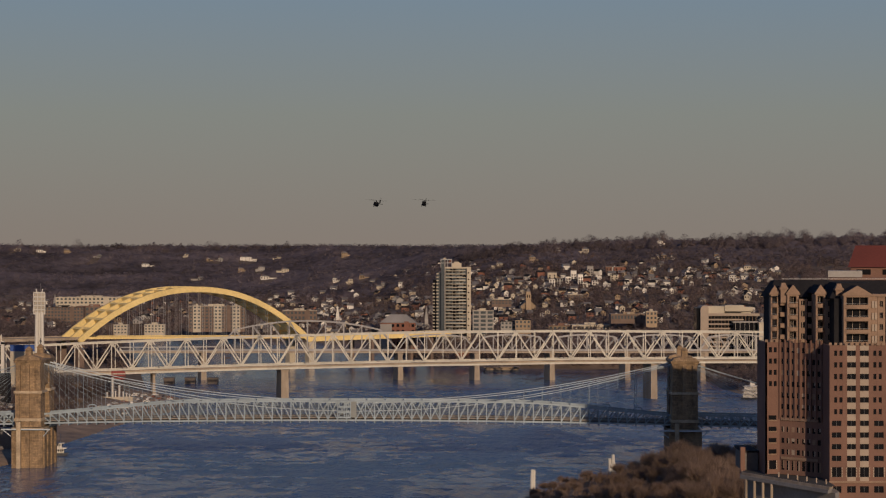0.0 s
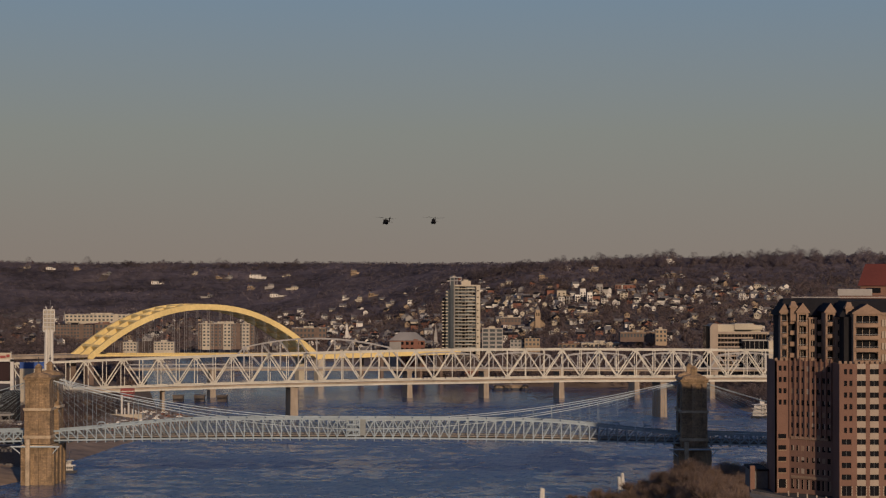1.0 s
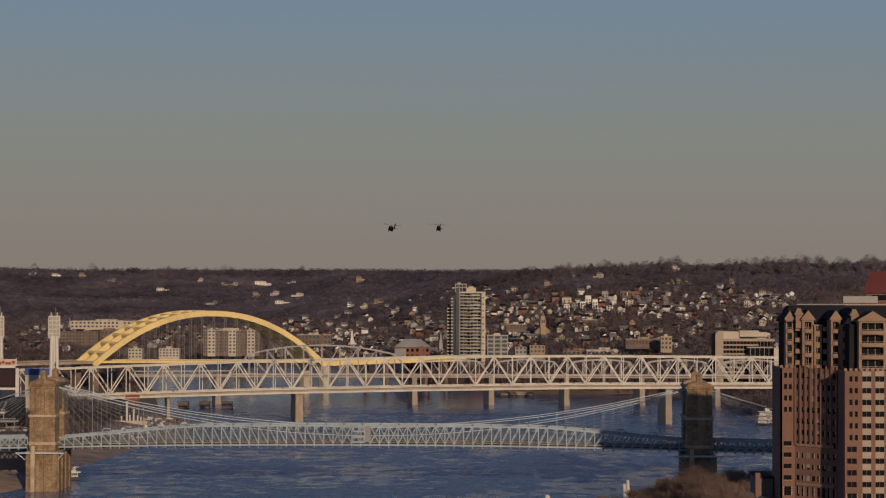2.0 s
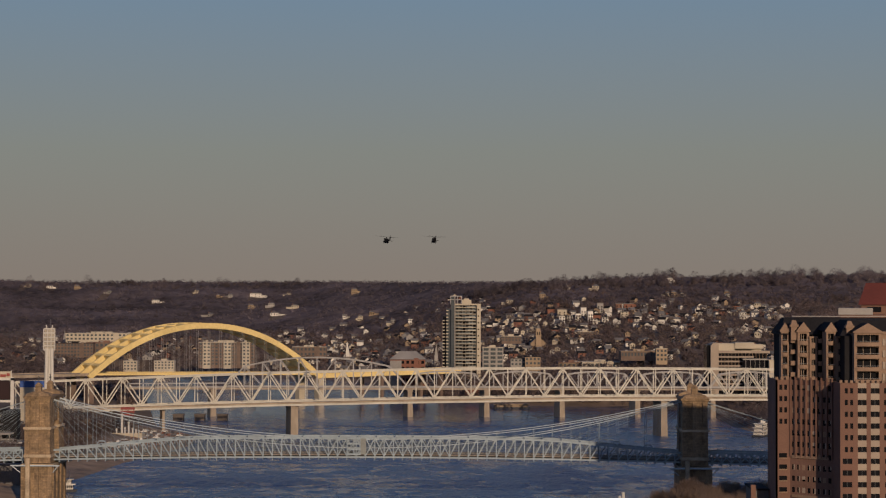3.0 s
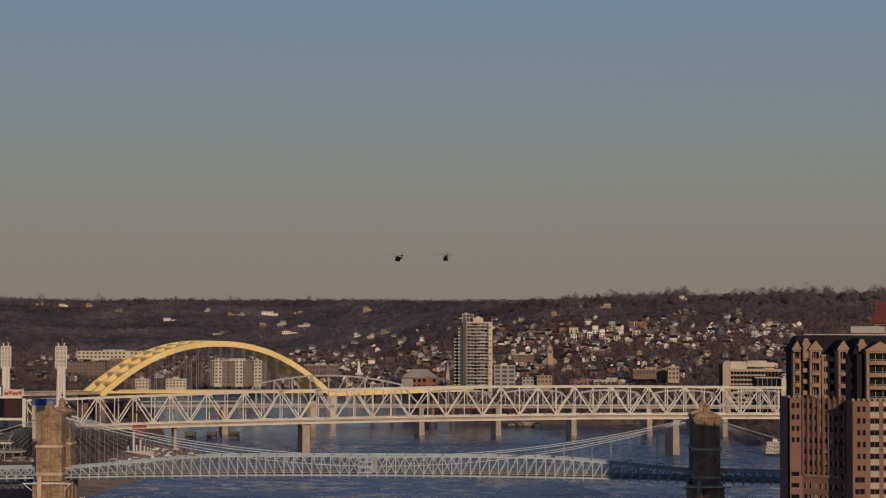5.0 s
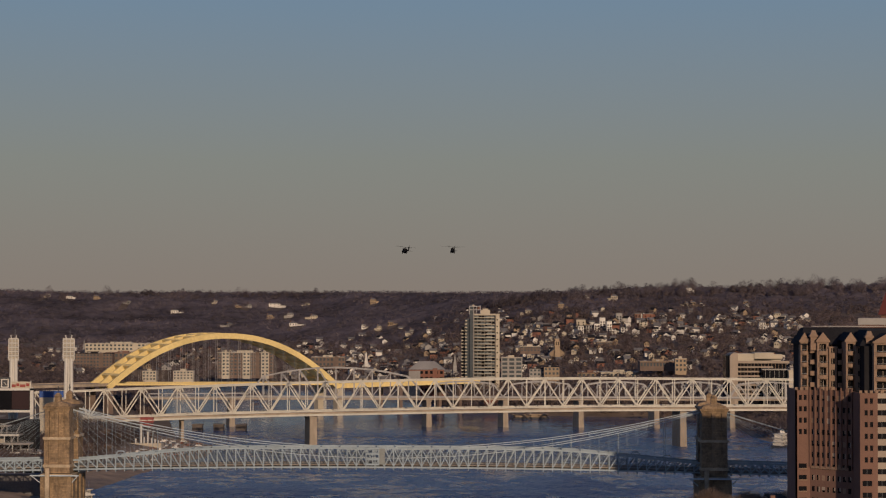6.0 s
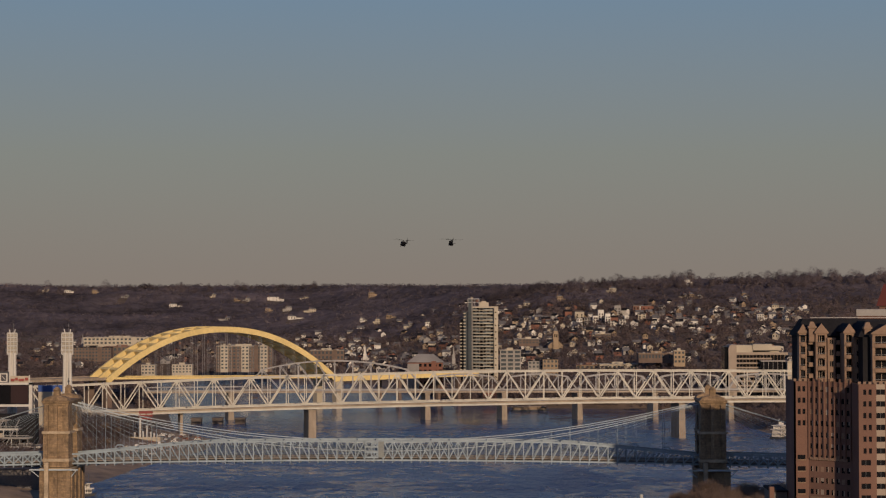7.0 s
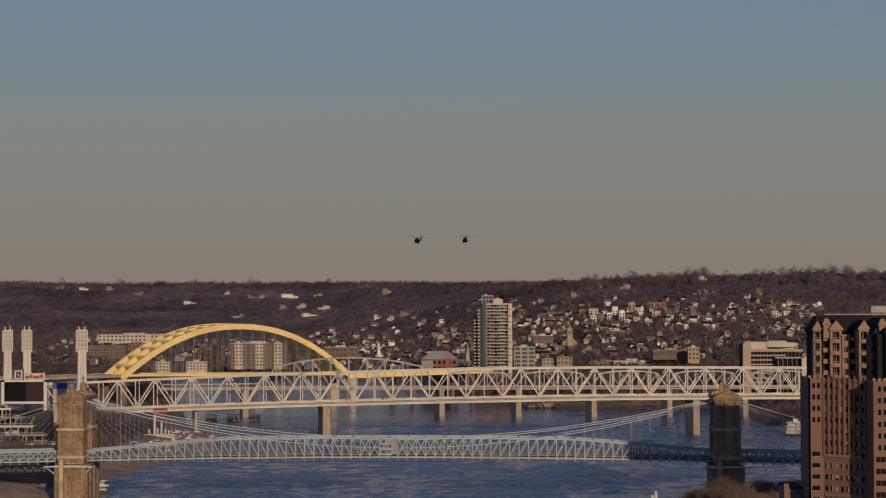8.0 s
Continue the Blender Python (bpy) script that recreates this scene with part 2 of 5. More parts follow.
def ground_material():
    """Leaf litter and winter grass above, paler river mud low on the banks."""
    m = mat("winter_ground", (0.125, 0.088, 0.062), 0.95, big=0.012, fine=0.12, amount=0.6, bump=0.3)
    n, l = m.node_tree.nodes, m.node_tree.links
    geo, split, mud, mix = n.new("ShaderNodeNewGeometry"), n.new("ShaderNodeSeparateXYZ"), n.new("ShaderNodeMapRange"), n.new("ShaderNodeMix")
    mix.data_type = "RGBA"
    mud.inputs["From Min"].default_value, mud.inputs["From Max"].default_value = 4.0, 8.0
    up_river, dark = n.new("ShaderNodeMapRange"), n.new("ShaderNodeMath")  # the stony far bank has no mud flats
    up_river.inputs["From Min"].default_value, up_river.inputs["From Max"].default_value = 1450.0, 1600.0
    dark.operation = "MAXIMUM"
    l.new(geo.outputs["Position"], split.inputs[0]), l.new(split.outputs["Z"], mud.inputs["Value"]), l.new(split.outputs["Y"], up_river.inputs["Value"])
    l.new(mud.outputs[0], dark.inputs[0]), l.new(up_river.outputs[0], dark.inputs[1]), l.new(dark.outputs[0], mix.inputs["Factor"])
    mix.inputs[6].default_value, mix.inputs[7].default_value = (0.29, 0.205, 0.135, 1), (0.125, 0.088, 0.062, 1)
    l.new(mix.outputs[2], [k for k in n if k.bl_idname == "ShaderNodeHueSaturation"][0].inputs["Color"])
    return m


def water_material():
    m = bpy.data.materials.new("river_water")
    m.use_nodes = True
    n, l = m.node_tree.nodes, m.node_tree.links
    b = n["Principled BSDF"]
    b.inputs["Base Color"].default_value = (0.048, 0.100, 0.200, 1)
    b.inputs["IOR"].default_value = 1.33
    geo = n.new("ShaderNodeNewGeometry")
    def tex(scale, stretch, detail, turn=0.2):
        mp = n.new("ShaderNodeMapping")
        mp.inputs["Scale"].default_value, mp.inputs["Rotation"].default_value = (scale, scale * stretch, scale), (0, 0, turn)
        l.new(geo.outputs["Position"], mp.inputs["Vector"])
        t = n.new("ShaderNodeTexNoise")
        t.inputs["Scale"].default_value, t.inputs["Detail"].default_value = 1.0, detail
        l.new(mp.outputs[0], t.inputs["Vector"])
        return t.outputs[0]
    ripples, swell, gusts, breath = tex(0.45, 0.6, 3), tex(0.12, 0.5, 3, 0.5), tex(0.075, 0.85, 8, 0.1), tex(0.013, 0.6, 4, 0.1)
    b.inputs["Specular IOR Level"].default_value = 0.4
    both = n.new("ShaderNodeMath")
    both.operation = "MULTIPLY_ADD"
    both.inputs[1].default_value = 0.9
    l.new(breath, both.inputs[0]), l.new(gusts, both.inputs[2])  # calm slicks inside broad gusts
    calm = n.new("ShaderNodeMapRange")
    calm.inputs["From Min"].default_value, calm.inputs["From Max"].default_value = 0.95, 1.07
    l.new(both.outputs[0], calm.inputs["Value"])

    place = n.new("ShaderNodeSeparateXYZ")
    l.new(geo.outputs["Position"], place.inputs[0])
    far = n.new("ShaderNodeMapRange")  # smoother water up-river, between the bridges and the far bank
    far.inputs["From Min"].default_value, far.inputs["From Max"].default_value = 1480.0, 1600.0
    l.new(place.outputs["Y"], far.inputs["Value"])
    lee = n.new("ShaderNodeMapping")  # and in the lee of the stone tower
    lee.inputs["Location"].default_value, lee.inputs["Scale"].default_value = (199 / 20, -900 / 85, 0), (1 / 20, 1 / 85, 1)
    span = n.new("ShaderNodeVectorMath")
    span.operation = "LENGTH"
    near = n.new("ShaderNodeMapRange")
    near.inputs["From Min"].default_value, near.inputs["From Max"].default_value, near.inputs["To Min"].default_value, near.inputs["To Max"].default_value = 0.5, 1.1, 1.0, 0.0
    shelter = n.new("ShaderNodeMath")
    shelter.operation = "MAXIMUM"
    l.new(geo.outputs["Position"], lee.inputs["Vector"]), l.new(lee.outputs[0], span.inputs[0]), l.new(span.outputs["Value"], near.inputs["Value"])
    l.new(far.outputs[0], shelter.inputs[0]), l.new(near.outputs[0], shelter.inputs[1])
    open_water = n.new("ShaderNodeMapRange")
    open_water.inputs["To Min"].default_value, open_water.inputs["To Max"].default_value = 1.0, 0.25
    l.new(shelter.outputs[0], open_water.inputs["Value"])

    def by_calm(rough_value, calm_value, socket):
        r = n.new("ShaderNodeMapRange")
        r.inputs["To Min"].default_value, r.inputs["To Max"].default_value = rough_value, calm_value
        less = n.new("ShaderNodeMath")
        less.operation = "MULTIPLY"
        l.new(calm.outputs[0], r.inputs["Value"]), l.new(r.outputs[0], less.inputs[0])
        l.new(open_water.outputs[0], less.inputs[1]), l.new(less.outputs[0], socket)

    by_calm(0.30, 0.07, b.inputs["Roughness"])
    k1, k2 = n.new("ShaderNodeBump"), n.new("ShaderNodeBump")
    k1.inputs["Distance"].default_value, k2.inputs["Distance"].default_value = 1.6, 6.0
    by_calm(0.85, 0.30, k1.inputs["Strength"]), by_calm(0.75, 0.22, k2.inputs["Strength"])
    l.new(ripples, k1.inputs["Height"]), l.new(swell, k2.inputs["Height"])
    l.new(k1.outputs[0], k2.inputs["Normal"]), l.new(k2.outputs[0], b.inputs["Normal"])
    return m


GROUND = ground_material()
ground_x = list(np.linspace(-2600, -520, 40)) + list(np.linspace(-500, 500, 126)) + list(np.linspace(520, 2600, 40))
ground_y = list(np.linspace(-1500, 480, 20)) + list(np.linspace(500, 2600, 150)) + list(np.linspace(2620, 4980, 90))
ground = tagged(sheet("ground", ground_x, ground_y, height, GROUND), "brown winter river banks and wooded valley hills", "ground", kind="structure")
water = tagged(sheet("water", np.linspace(-900, 500, 8), np.linspace(-1500, 2600, 12), lambda x, y: 0.0, water_material()), "wide wind-rippled dark blue river", "river", kind="structure")


# ---- suspension bridge with stone towers ----
def suspension_bridge():
    span = 320.6
    root = thing("suspension_bridge", pose(-202.8, 969, 0, 0, 0, -1.6), "pale blue suspension bridge with stiffening trusses over the river", "bridge")
    half = 6.5

    def top_z(u):  # upper chord above the deck line
        return deck_z(u) + (4.2 + 5.2 * smooth(-10, 85, u) * smooth(span + 10, span - 85, u) if 0 < u < span else 5.0)

    def deck_z(u):
        t = (u - span / 2) / (span / 2)
        return 23.0 - 2.0 * min(t * t, 1.0) - (0.02 * max(0, -u, u - span))

    def cable_z(u, lift):
        if 0 <= u <= span:
            t = (u - span / 2) / (span / 2)
            return 27.5 + lift + (24.8 - lift) * t * t
        out = -u if u < 0 else u - span
        return 52.3 - 0.33 * out + 0.0006 * out * out

    n = 70
    step = span / n
    for side, v in (("near", -half), ("far", half)):
        for i in range(-17, n + 14):
            a, b = i * step, (i + 1) * step
            beam("bottom_chord", (a, v, deck_z(a)), (b, v, deck_z(b)), 0.6, 0.8, STEEL_BLUE, root)
            beam("top_chord", (a, v, top_z(a)), (b, v, top_z(b)), 0.7, 0.95, STEEL_BLUE, root)
            beam("vertical", (a, v, deck_z(a)), (a, v, top_z(a)), 0.5, 0.45, STEEL_BLUE, root)
            falling = ((a, v, top_z(a)), (b, v, deck_z(b) + 0.4))
            rising = ((a, v, deck_z(a) + 0.4), (b, v, top_z(b)))
            crossed = i < 0 or i >= n or abs(i - 37) < 7
            if crossed or i < 37:
                beam("diagonal", *falling, 0.5, 0.5, STEEL_BLUE, root)
            if crossed or i >= 37:
                beam("diagonal", *rising, 0.5, 0.5, STEEL_BLUE, root)
        for lift in (0.0, 4.0):
            pts = [(u, v, cable_z(u, lift)) for u in np.linspace(0, span, 60)]
            part("main_cable", tube(pts, 0.20), STEEL_CABLE, root)
            for s in (-1, 1):
                pts = [((-d if s < 0 else span + d), v, cable_z(-d, lift)) for d in np.linspace(0, 85, 12)]
                part("side_cable", tube(pts, 0.20), STEEL_CABLE, root)
        for i in range(3, n - 2):
            u = i * step
            zt = cable_z(u, 4.0 if i % 2 else 0.0)
            if zt > top_z(u) + 0.5:
                part("suspender", tube([(u, v, top_z(u)), (u, v, zt)], 0.06 if i % 5 else 0.13, 4), STEEL_BLUE, root)
        for d in range(14, 76, 6):
            for s in (-1, 1):
                for foot, head in ((0, 0), (span, span)):
                    u = foot + s * d
                    part("stay", tube([(u, v, top_z(u)), (head, v, 51.5)], 0.04, 4), STEEL_BLUE, root)
    bm = bmesh.new()
    us = np.linspace(-18 * step, span + 18 * step, 80)
    for a, b in zip(us, us[1:]):
        v = [bm.verts.new(p) for p in ((a, -half, deck_z(a)), (b, -half, deck_z(b)), (b, half, deck_z(b)), (a, half, deck_z(a)))]
        w = [bm.verts.new(p.co + Vector((0, 0, 0.7))) for p in v]
        bm.faces.new(v[::-1]), bm.faces.new(w)
        bm.faces.new((v[0], v[1], w[1], w[0])), bm.faces.new((v[2], v[3], w[3], w[2]))
    tagged(part("roadway", bm, ASPHALT, root), kind="stuff")
    for i in range(-18, n + 15):  # floor beams under the roadway and struts over it
        u = i * step
        beam("floor_beam", (u, -half - 0.6, deck_z(u) - 0.9), (u, half + 0.6, deck_z(u) - 0.9), 0.45, 0.8, STEEL_BLUE, root)
        if i % 2 == 0 and 4 < i < n - 4:
            beam("top_strut", (u, -half, top_z(u)), (u, half, top_z(u)), 0.4, 0.5, STEEL_BLUE, root)
    for s in (-1, 1):
        bm = bmesh.new()
        for a, b in zip(us, us[1:]):
            y0, y1 = sorted((s * (half - 0.5), s * (half - 3.0)))
            q = [bm.verts.new(p) for p in ((a, y0, deck_z(a) + 0.95), (b, y0, deck_z(b) + 0.95), (b, y1, deck_z(b) + 0.95), (a, y1, deck_z(a) + 0.95))]
            r = [bm.verts.new(p.co + Vector((0, 0, 0.9 if s > 0 else 0.5))) for p in q]
            bm.faces.new(q[::-1]), bm.faces.new(r), bm.faces.new((q[0], q[1], r[1], r[0])), bm.faces.new((q[2], q[3], r[3], r[2]))
        tagged(part("sidewalk", bm, SIDEWALK, root), kind="stuff")
        bm = bmesh.new()  # close-set pickets and wires between roadway and sidewalk
        for u in np.arange(-18 * step, span + 18 * step, 0.42):
            z0, z1, y = deck_z(u) + 1.2, deck_z(u) * 0.18 + top_z(u) * 0.82, s * (half - 0.7)
            q = [bm.verts.new(p) for p in ((u, y, z0), (u + 0.09, y, z0), (u + 0.09, y, z1), (u, y, z1))]
            bm.faces.new(q)
        tagged(part("picket_fence", bm, FENCE, root), kind="stuff")
    panel_z, panel_top = deck_z(154) + 1.4, top_z(154) - 0.2
    for u in (151.4, 154.6, 157.6):
        beam("scaffold_post", (u, -half - 0.5, panel_z), (u, -half - 0.5, panel_top), 0.5, 0.4, STEEL_BLUE, root)
    for k in range(4):
        z = panel_z + (panel_top - panel_z) * k / 3
        beam("scaffold_deck", (151.2, -half - 0.5, z), (157.9, -half - 0.5, z), 0.5, 0.9, STEEL_BLUE, root)
    part("scaffold_screen", boxes((157.9, 160.6, -half - 0.5, -half - 0.4, panel_z, panel_top)), RAIL_GLASS, root, "pale green netting")
    for u in (30.0, 283.0, 298.5):
        z = top_z(u)
        part("sign_gantry", tube([(u - 2, -half, z), (u - 2, -half, z + 1.6), (u - 1.2, -half, z + 2.5), (u + 1.2, -half, z + 2.5), (u + 2, -half, z + 1.6), (u + 2, -half, z)], 0.35, 6), STEEL_BLUE, root)
    return root


def stone_tower(m):
    root = thing("stone_bridge_tower", m, "weathered sandstone bridge tower with buttresses and twin caps", "bridge tower", "towers of the suspension bridge")
    part("pedestal", boxes((-7.6, 7.6, -15.2, 15.2, -4, 18.5)), SANDSTONE, root)
    for x, w in ((-6.4, 1.3), (0.0, 1.1), (6.4, 1.3)):
        part("pedestal_buttress", boxes((x - w, x + w, -16.0, -15.2, -4, 18.3)), SANDSTONE, root)
    for y in (-13.5, -5.5, 2.5, 10.5):
        part("pedestal_buttress", boxes((7.6, 8.3, y - 1.2, y + 1.2, -4, 18.3)), SANDSTONE, root)
    part("ledge", boxes((-7.9, 7.9, -15.6, 15.6, 18.5, 19.6)), SANDSTONE_LIGHT, root)
    part("front_pilaster", boxes((-5.0, -3.0, -17.6, -15.9, -4, 22.6)), SANDSTONE_LIGHT, root)
    for x0, x1 in ((-12.5, -5.1), (-2.9, 11.5)):  # the sidewalk goes round the tower on brackets
        ledge = part("tower_sidewalk", boxes((x0, x1, -17.3, -16.1, 18.7, 19.3)), STEEL_CABLE, root)
        x = x0 + 0.8 if x0 < -6 else x1 - 0.8
        beam("bracket", (x, -16.7, 18.7), (8.0 if x > 0 else -8.0, -16.0, 15.6), 0.3, 0.4, STEEL_CABLE, ledge)
    for name, y0, y1 in (("near_leg", -14.0, -4.6), ("far_leg", 4.6, 14.0)):
        bm = bmesh.new()
        taper(bm, (-6.4, 6.4, y0, y1), (-6.0, 6.0, y0 + 0.2, y1 - 0.2), 19.9, 36.4)
        taper(bm, (-6.2, 6.2, y0 + 0.4, y1 - 0.4), (-5.9, 5.9, y0 + 0.7, y1 - 0.7), 37.6, 50.4)
        leg = part("leg", bm, SANDSTONE, root)
        yb = y0 if y0 < 0 else y1
        for x, w in ((-5.2, 1.1), (-0.2, 0.9), (5.2, 1.1)):
            part("buttress", boxes((x - w, x + w, yb - 0.6, yb + 0.6, 19.9, 36.4)), SANDSTONE, leg)
            part("buttress", boxes((x * 0.94 - w, x * 0.94 + w, yb - 0.5, yb + 0.9, 37.6, 50.4)), SANDSTONE, leg)
        part("band", boxes((-6.7, 6.7, y0 - 0.9, y1 + 0.9, 22.8, 24.2)), SANDSTONE_LIGHT, leg)
        part("string_course", boxes((-6.9, 6.9, y0 - 0.9, y1 + 0.9, 36.4, 37.6)), SANDSTONE_LIGHT, leg)
    # pointed arch over the roadway
    part("arch_head", prism(bmesh.new(), [(-5.4, 40), (-5.4, 50.4), (5.4, 50.4), (5.4, 40)], -4.9, 4.9), SANDSTONE, root)
    bm = boxes((-6.2, 6.2, -14.2, 14.2, 50.4, 51.4))
    taper(bm, (-6.6, 6.6, -14.8, 14.8), (-7.0, 7.0, -15.2, 15.2), 51.4, 52.6)
    part("cornice", bm, SANDSTONE, root)
    for y in (-12.0, 12.0):
        bm = bmesh.new()
        taper(bm, (-6.4, 6.4, y - 3.6, y + 3.6), (-5.4, 5.4, y - 3.0, y + 3.0), 52.6, 54.0)
        taper(bm, (-5.4, 5.4, y - 3.0, y + 3.0), (-2.2, 2.2, y - 2.0, y + 2.0), 54.0, 54.9)
        taper(bm, (-1.5, 1.5, y - 1.6, y + 1.6), (-1.4, 1.4, y - 1.5, y + 1.5), 54.6, 57.6)
        taper(bm, (-1.8, 1.8, y - 1.9, y + 1.9), (-0.5, 0.5, y - 0.5, y + 0.5), 57.6, 59.2)
        cap = part("cap", bm, SANDSTONE, root)
        part("finial", tube([(0, y, 59.2), (0, y, 62.5)], 0.22), STEEL_DARK, cap)
        part("finial_ball", tube([(0, y, 60.4), (0, y, 61.2)], 0.5), STEEL_DARK, cap)
    return root


suspension_bridge()
stone_tower(pose(-202.8, 969, 0, 0, 0, -1.6))
stone_tower(pose(117.7, 960, 0, 0, 0, -1.6))


# ---- cream truss bridge ----
def truss_bridge():
    root = thing("truss_bridge", pose(-286.2, 1406, 0), "cream painted steel truss road bridge on concrete piers", "bridge")
    step, half = 13.2, 8.0
    def bottom(u):
        return lerp([(-60, 17.0), (0, 19.0), (80, 22.0), (150, 24.2), (254, 26.6), (375, 28.6), (500, 29.2), (620, 28.6)], u)
    def top(u):
        return lerp([(-60, 36.8), (0, 38.4), (24, 39.6), (154, 44.6), (276, 47.8), (376, 48.5), (500, 48.0), (620, 46.5)], u)
    n = 46
    for v in (-half, half):
        for i in range(-3, n):
            a, b = i * step + 9, (i + 1) * step + 9
            za, zb, ta, tb = bottom(a), bottom(b), top(a), top(b)
            beam("bottom_chord", (a, v, za), (b, v, zb), 0.8, 0.95, STEEL_CREAM, root)
            beam("deck_girder", (a, v, za - 2.7), (b, v, zb - 2.7), 0.7, 1.3, STEEL_CREAM, root)
            beam("top_chord", (a, v, ta), (b, v, tb), 0.9, 1.1, STEEL_CREAM, root)
            beam("vertical", (a, v, za), (a, v, ta), 0.55, 0.5, STEEL_CREAM, root)
            if i % 2 == 0:
                beam("diagonal", (a, v, za), (b, v, tb), 0.8, 0.85, STEEL_CREAM, root)
            else:
                beam("diagonal", (a, v, ta), (b, v, zb), 0.8, 0.85, STEEL_CREAM, root)
    for i in range(n):
        a = i * step + 9
        beam("cross_strut", (a, -half, top(a)), (a, half, top(a)), 0.6, 0.6, STEEL_CREAM, root)
    bm = bmesh.new()
    us = np.linspace(-60, 640, 40)
    for a, b in zip(us, us[1:]):
        v = [bm.verts.new(p) for p in ((a, -half + 0.8, bottom(a) - 2.4), (b, -half + 0.8, bottom(b) - 2.4), (b, half, bottom(b) - 2.4), (a, half, bottom(a) - 2.4))]
        w = [bm.verts.new(p.co + Vector((0, 0, 1.6))) for p in v]
        bm.faces.new(v[::-1]), bm.faces.new(w)
        bm.faces.new((v[0], v[1], w[1], w[0])), bm.faces.new((v[2], v[3], w[3], w[2]))
    tagged(part("roadway", bm, CONCRETE, root), kind="stuff")
    for u, w, d in ((170.5, 2.6, 6.5), (435.5, 2.3, 6.5), (77, 0.9, 4), (562, 2.4, 6)):
        z = bottom(u) - 3.4
        bm = bmesh.new()
        taper(bm, (-w - 0.3, w + 0.3, -d - 0.5, d + 0.5), (-w, w, -d, d), -4, z - 2.4)
        taper(bm, (-w, w, -d, d), (-w - 0.4, w + 0.4, -d - 0.5, d + 0.5), z - 2.4, z)
        pier = part("pier", bm, CONCRETE, root)
        pier.matrix_local = pose(u, 0, 0, 0, 0, 20)
    part("abutment", boxes((-70, -10, -9, 9, 4, 13.5)), CONCRETE, root)
    return root


truss_bridge()


# ---- grey railroad truss bridge with arched top chords ----
def camelback_bridge():
    root = thing("camelback_bridge", pose(-184, 1611, 0), "old grey camelback truss bridge on stone piers", "bridge")
    spans = [(-3, 147, 48.6, 37), (147, 210, 37.2, 33.5), (210, 272, 37.2, 33.5), (272, 334, 37.2, 33.5), (334, 396, 37.2, 33.5), (396, 458, 37.2, 33.5)]
    low = 24.5
    for u0, u1, peak, end in spans:
        n = 10 if u1 - u0 > 100 else 8
        for v in (-4, 4):
            for i in range(n):
                a, b = u0 + (u1 - u0) * i / n, u0 + (u1 - u0) * (i + 1) / n
                ta, tb = [end + (peak - end) * (1 - ((2 * (u - u0) / (u1 - u0)) - 1) ** 2) for u in (a, b)]
                if i == 0: ta = low
                if i == n - 1: tb = low
                beam("bottom_chord", (a, v, low), (b, v, low), 0.8, 1.2, STEEL_LAVENDER, root)
                beam("top_chord", (a, v, ta), (b, v, tb), 0.8, 1.0, STEEL_LAVENDER, root)
                if i:
                    beam("vertical", (a, v, low), (a, v, ta), 0.6, 0.6, STEEL_LAVENDER, root)
                if 0 < i < n - 1:
                    p, q = ((a, v, ta), (b, v, low)) if i < n / 2 else ((a, v, low), (b, v, tb))
                    beam("diagonal", p, q, 0.55, 0.55, STEEL_LAVENDER, root)
    part("roadway", boxes((-84, 500, -6, 6, 22.2, 23.6)), CONCRETE, root)
    for v in (-5, 5):
        beam("approach_girder", (-84, v, 23.2), (-3, v, 23.6), 0.8, 2.2, STEEL_LAVENDER, root)
        for k in range(6):
            beam("railing_post", (-84 + 16 * k, v, 23.6), (-84 + 16 * k, v, 27.0), 0.4, 0.4, STEEL_LAVENDER, root)
        beam("railing", (-84, v, 26.6), (-3, v, 27.2), 0.4, 0.5, STEEL_LAVENDER, root)
    for u in (-15, 147, 210, 272, 334, 396):
        bm = bmesh.new()
        taper(bm, (-2.5, 2.5, -6.5, 6.5), (-1.9, 1.9, -5.5, 5.5), -4, 20.6)
        box(bm, -2.3, 2.3, -6.0, 6.0, 20.6, 22.0)
        pier = part("pier", bm, CONCRETE, root)
        pier.matrix_local = pose(u, 0, 0, 0, 0, 20)
    return root


camelback_bridge()
for x in (-219.0, -202.0, -184.0):
    ob = tagged(part("mooring_cell", boxes((-4, 4, -4, 4, -3, 4.2), (-4.4, 4.4, -4.4, 4.4, 4.2, 5)), STONE_WET), "brown stone mooring block standing in the river", "mooring block", "mooring blocks")
    ob.location = (x, 1560, 0)


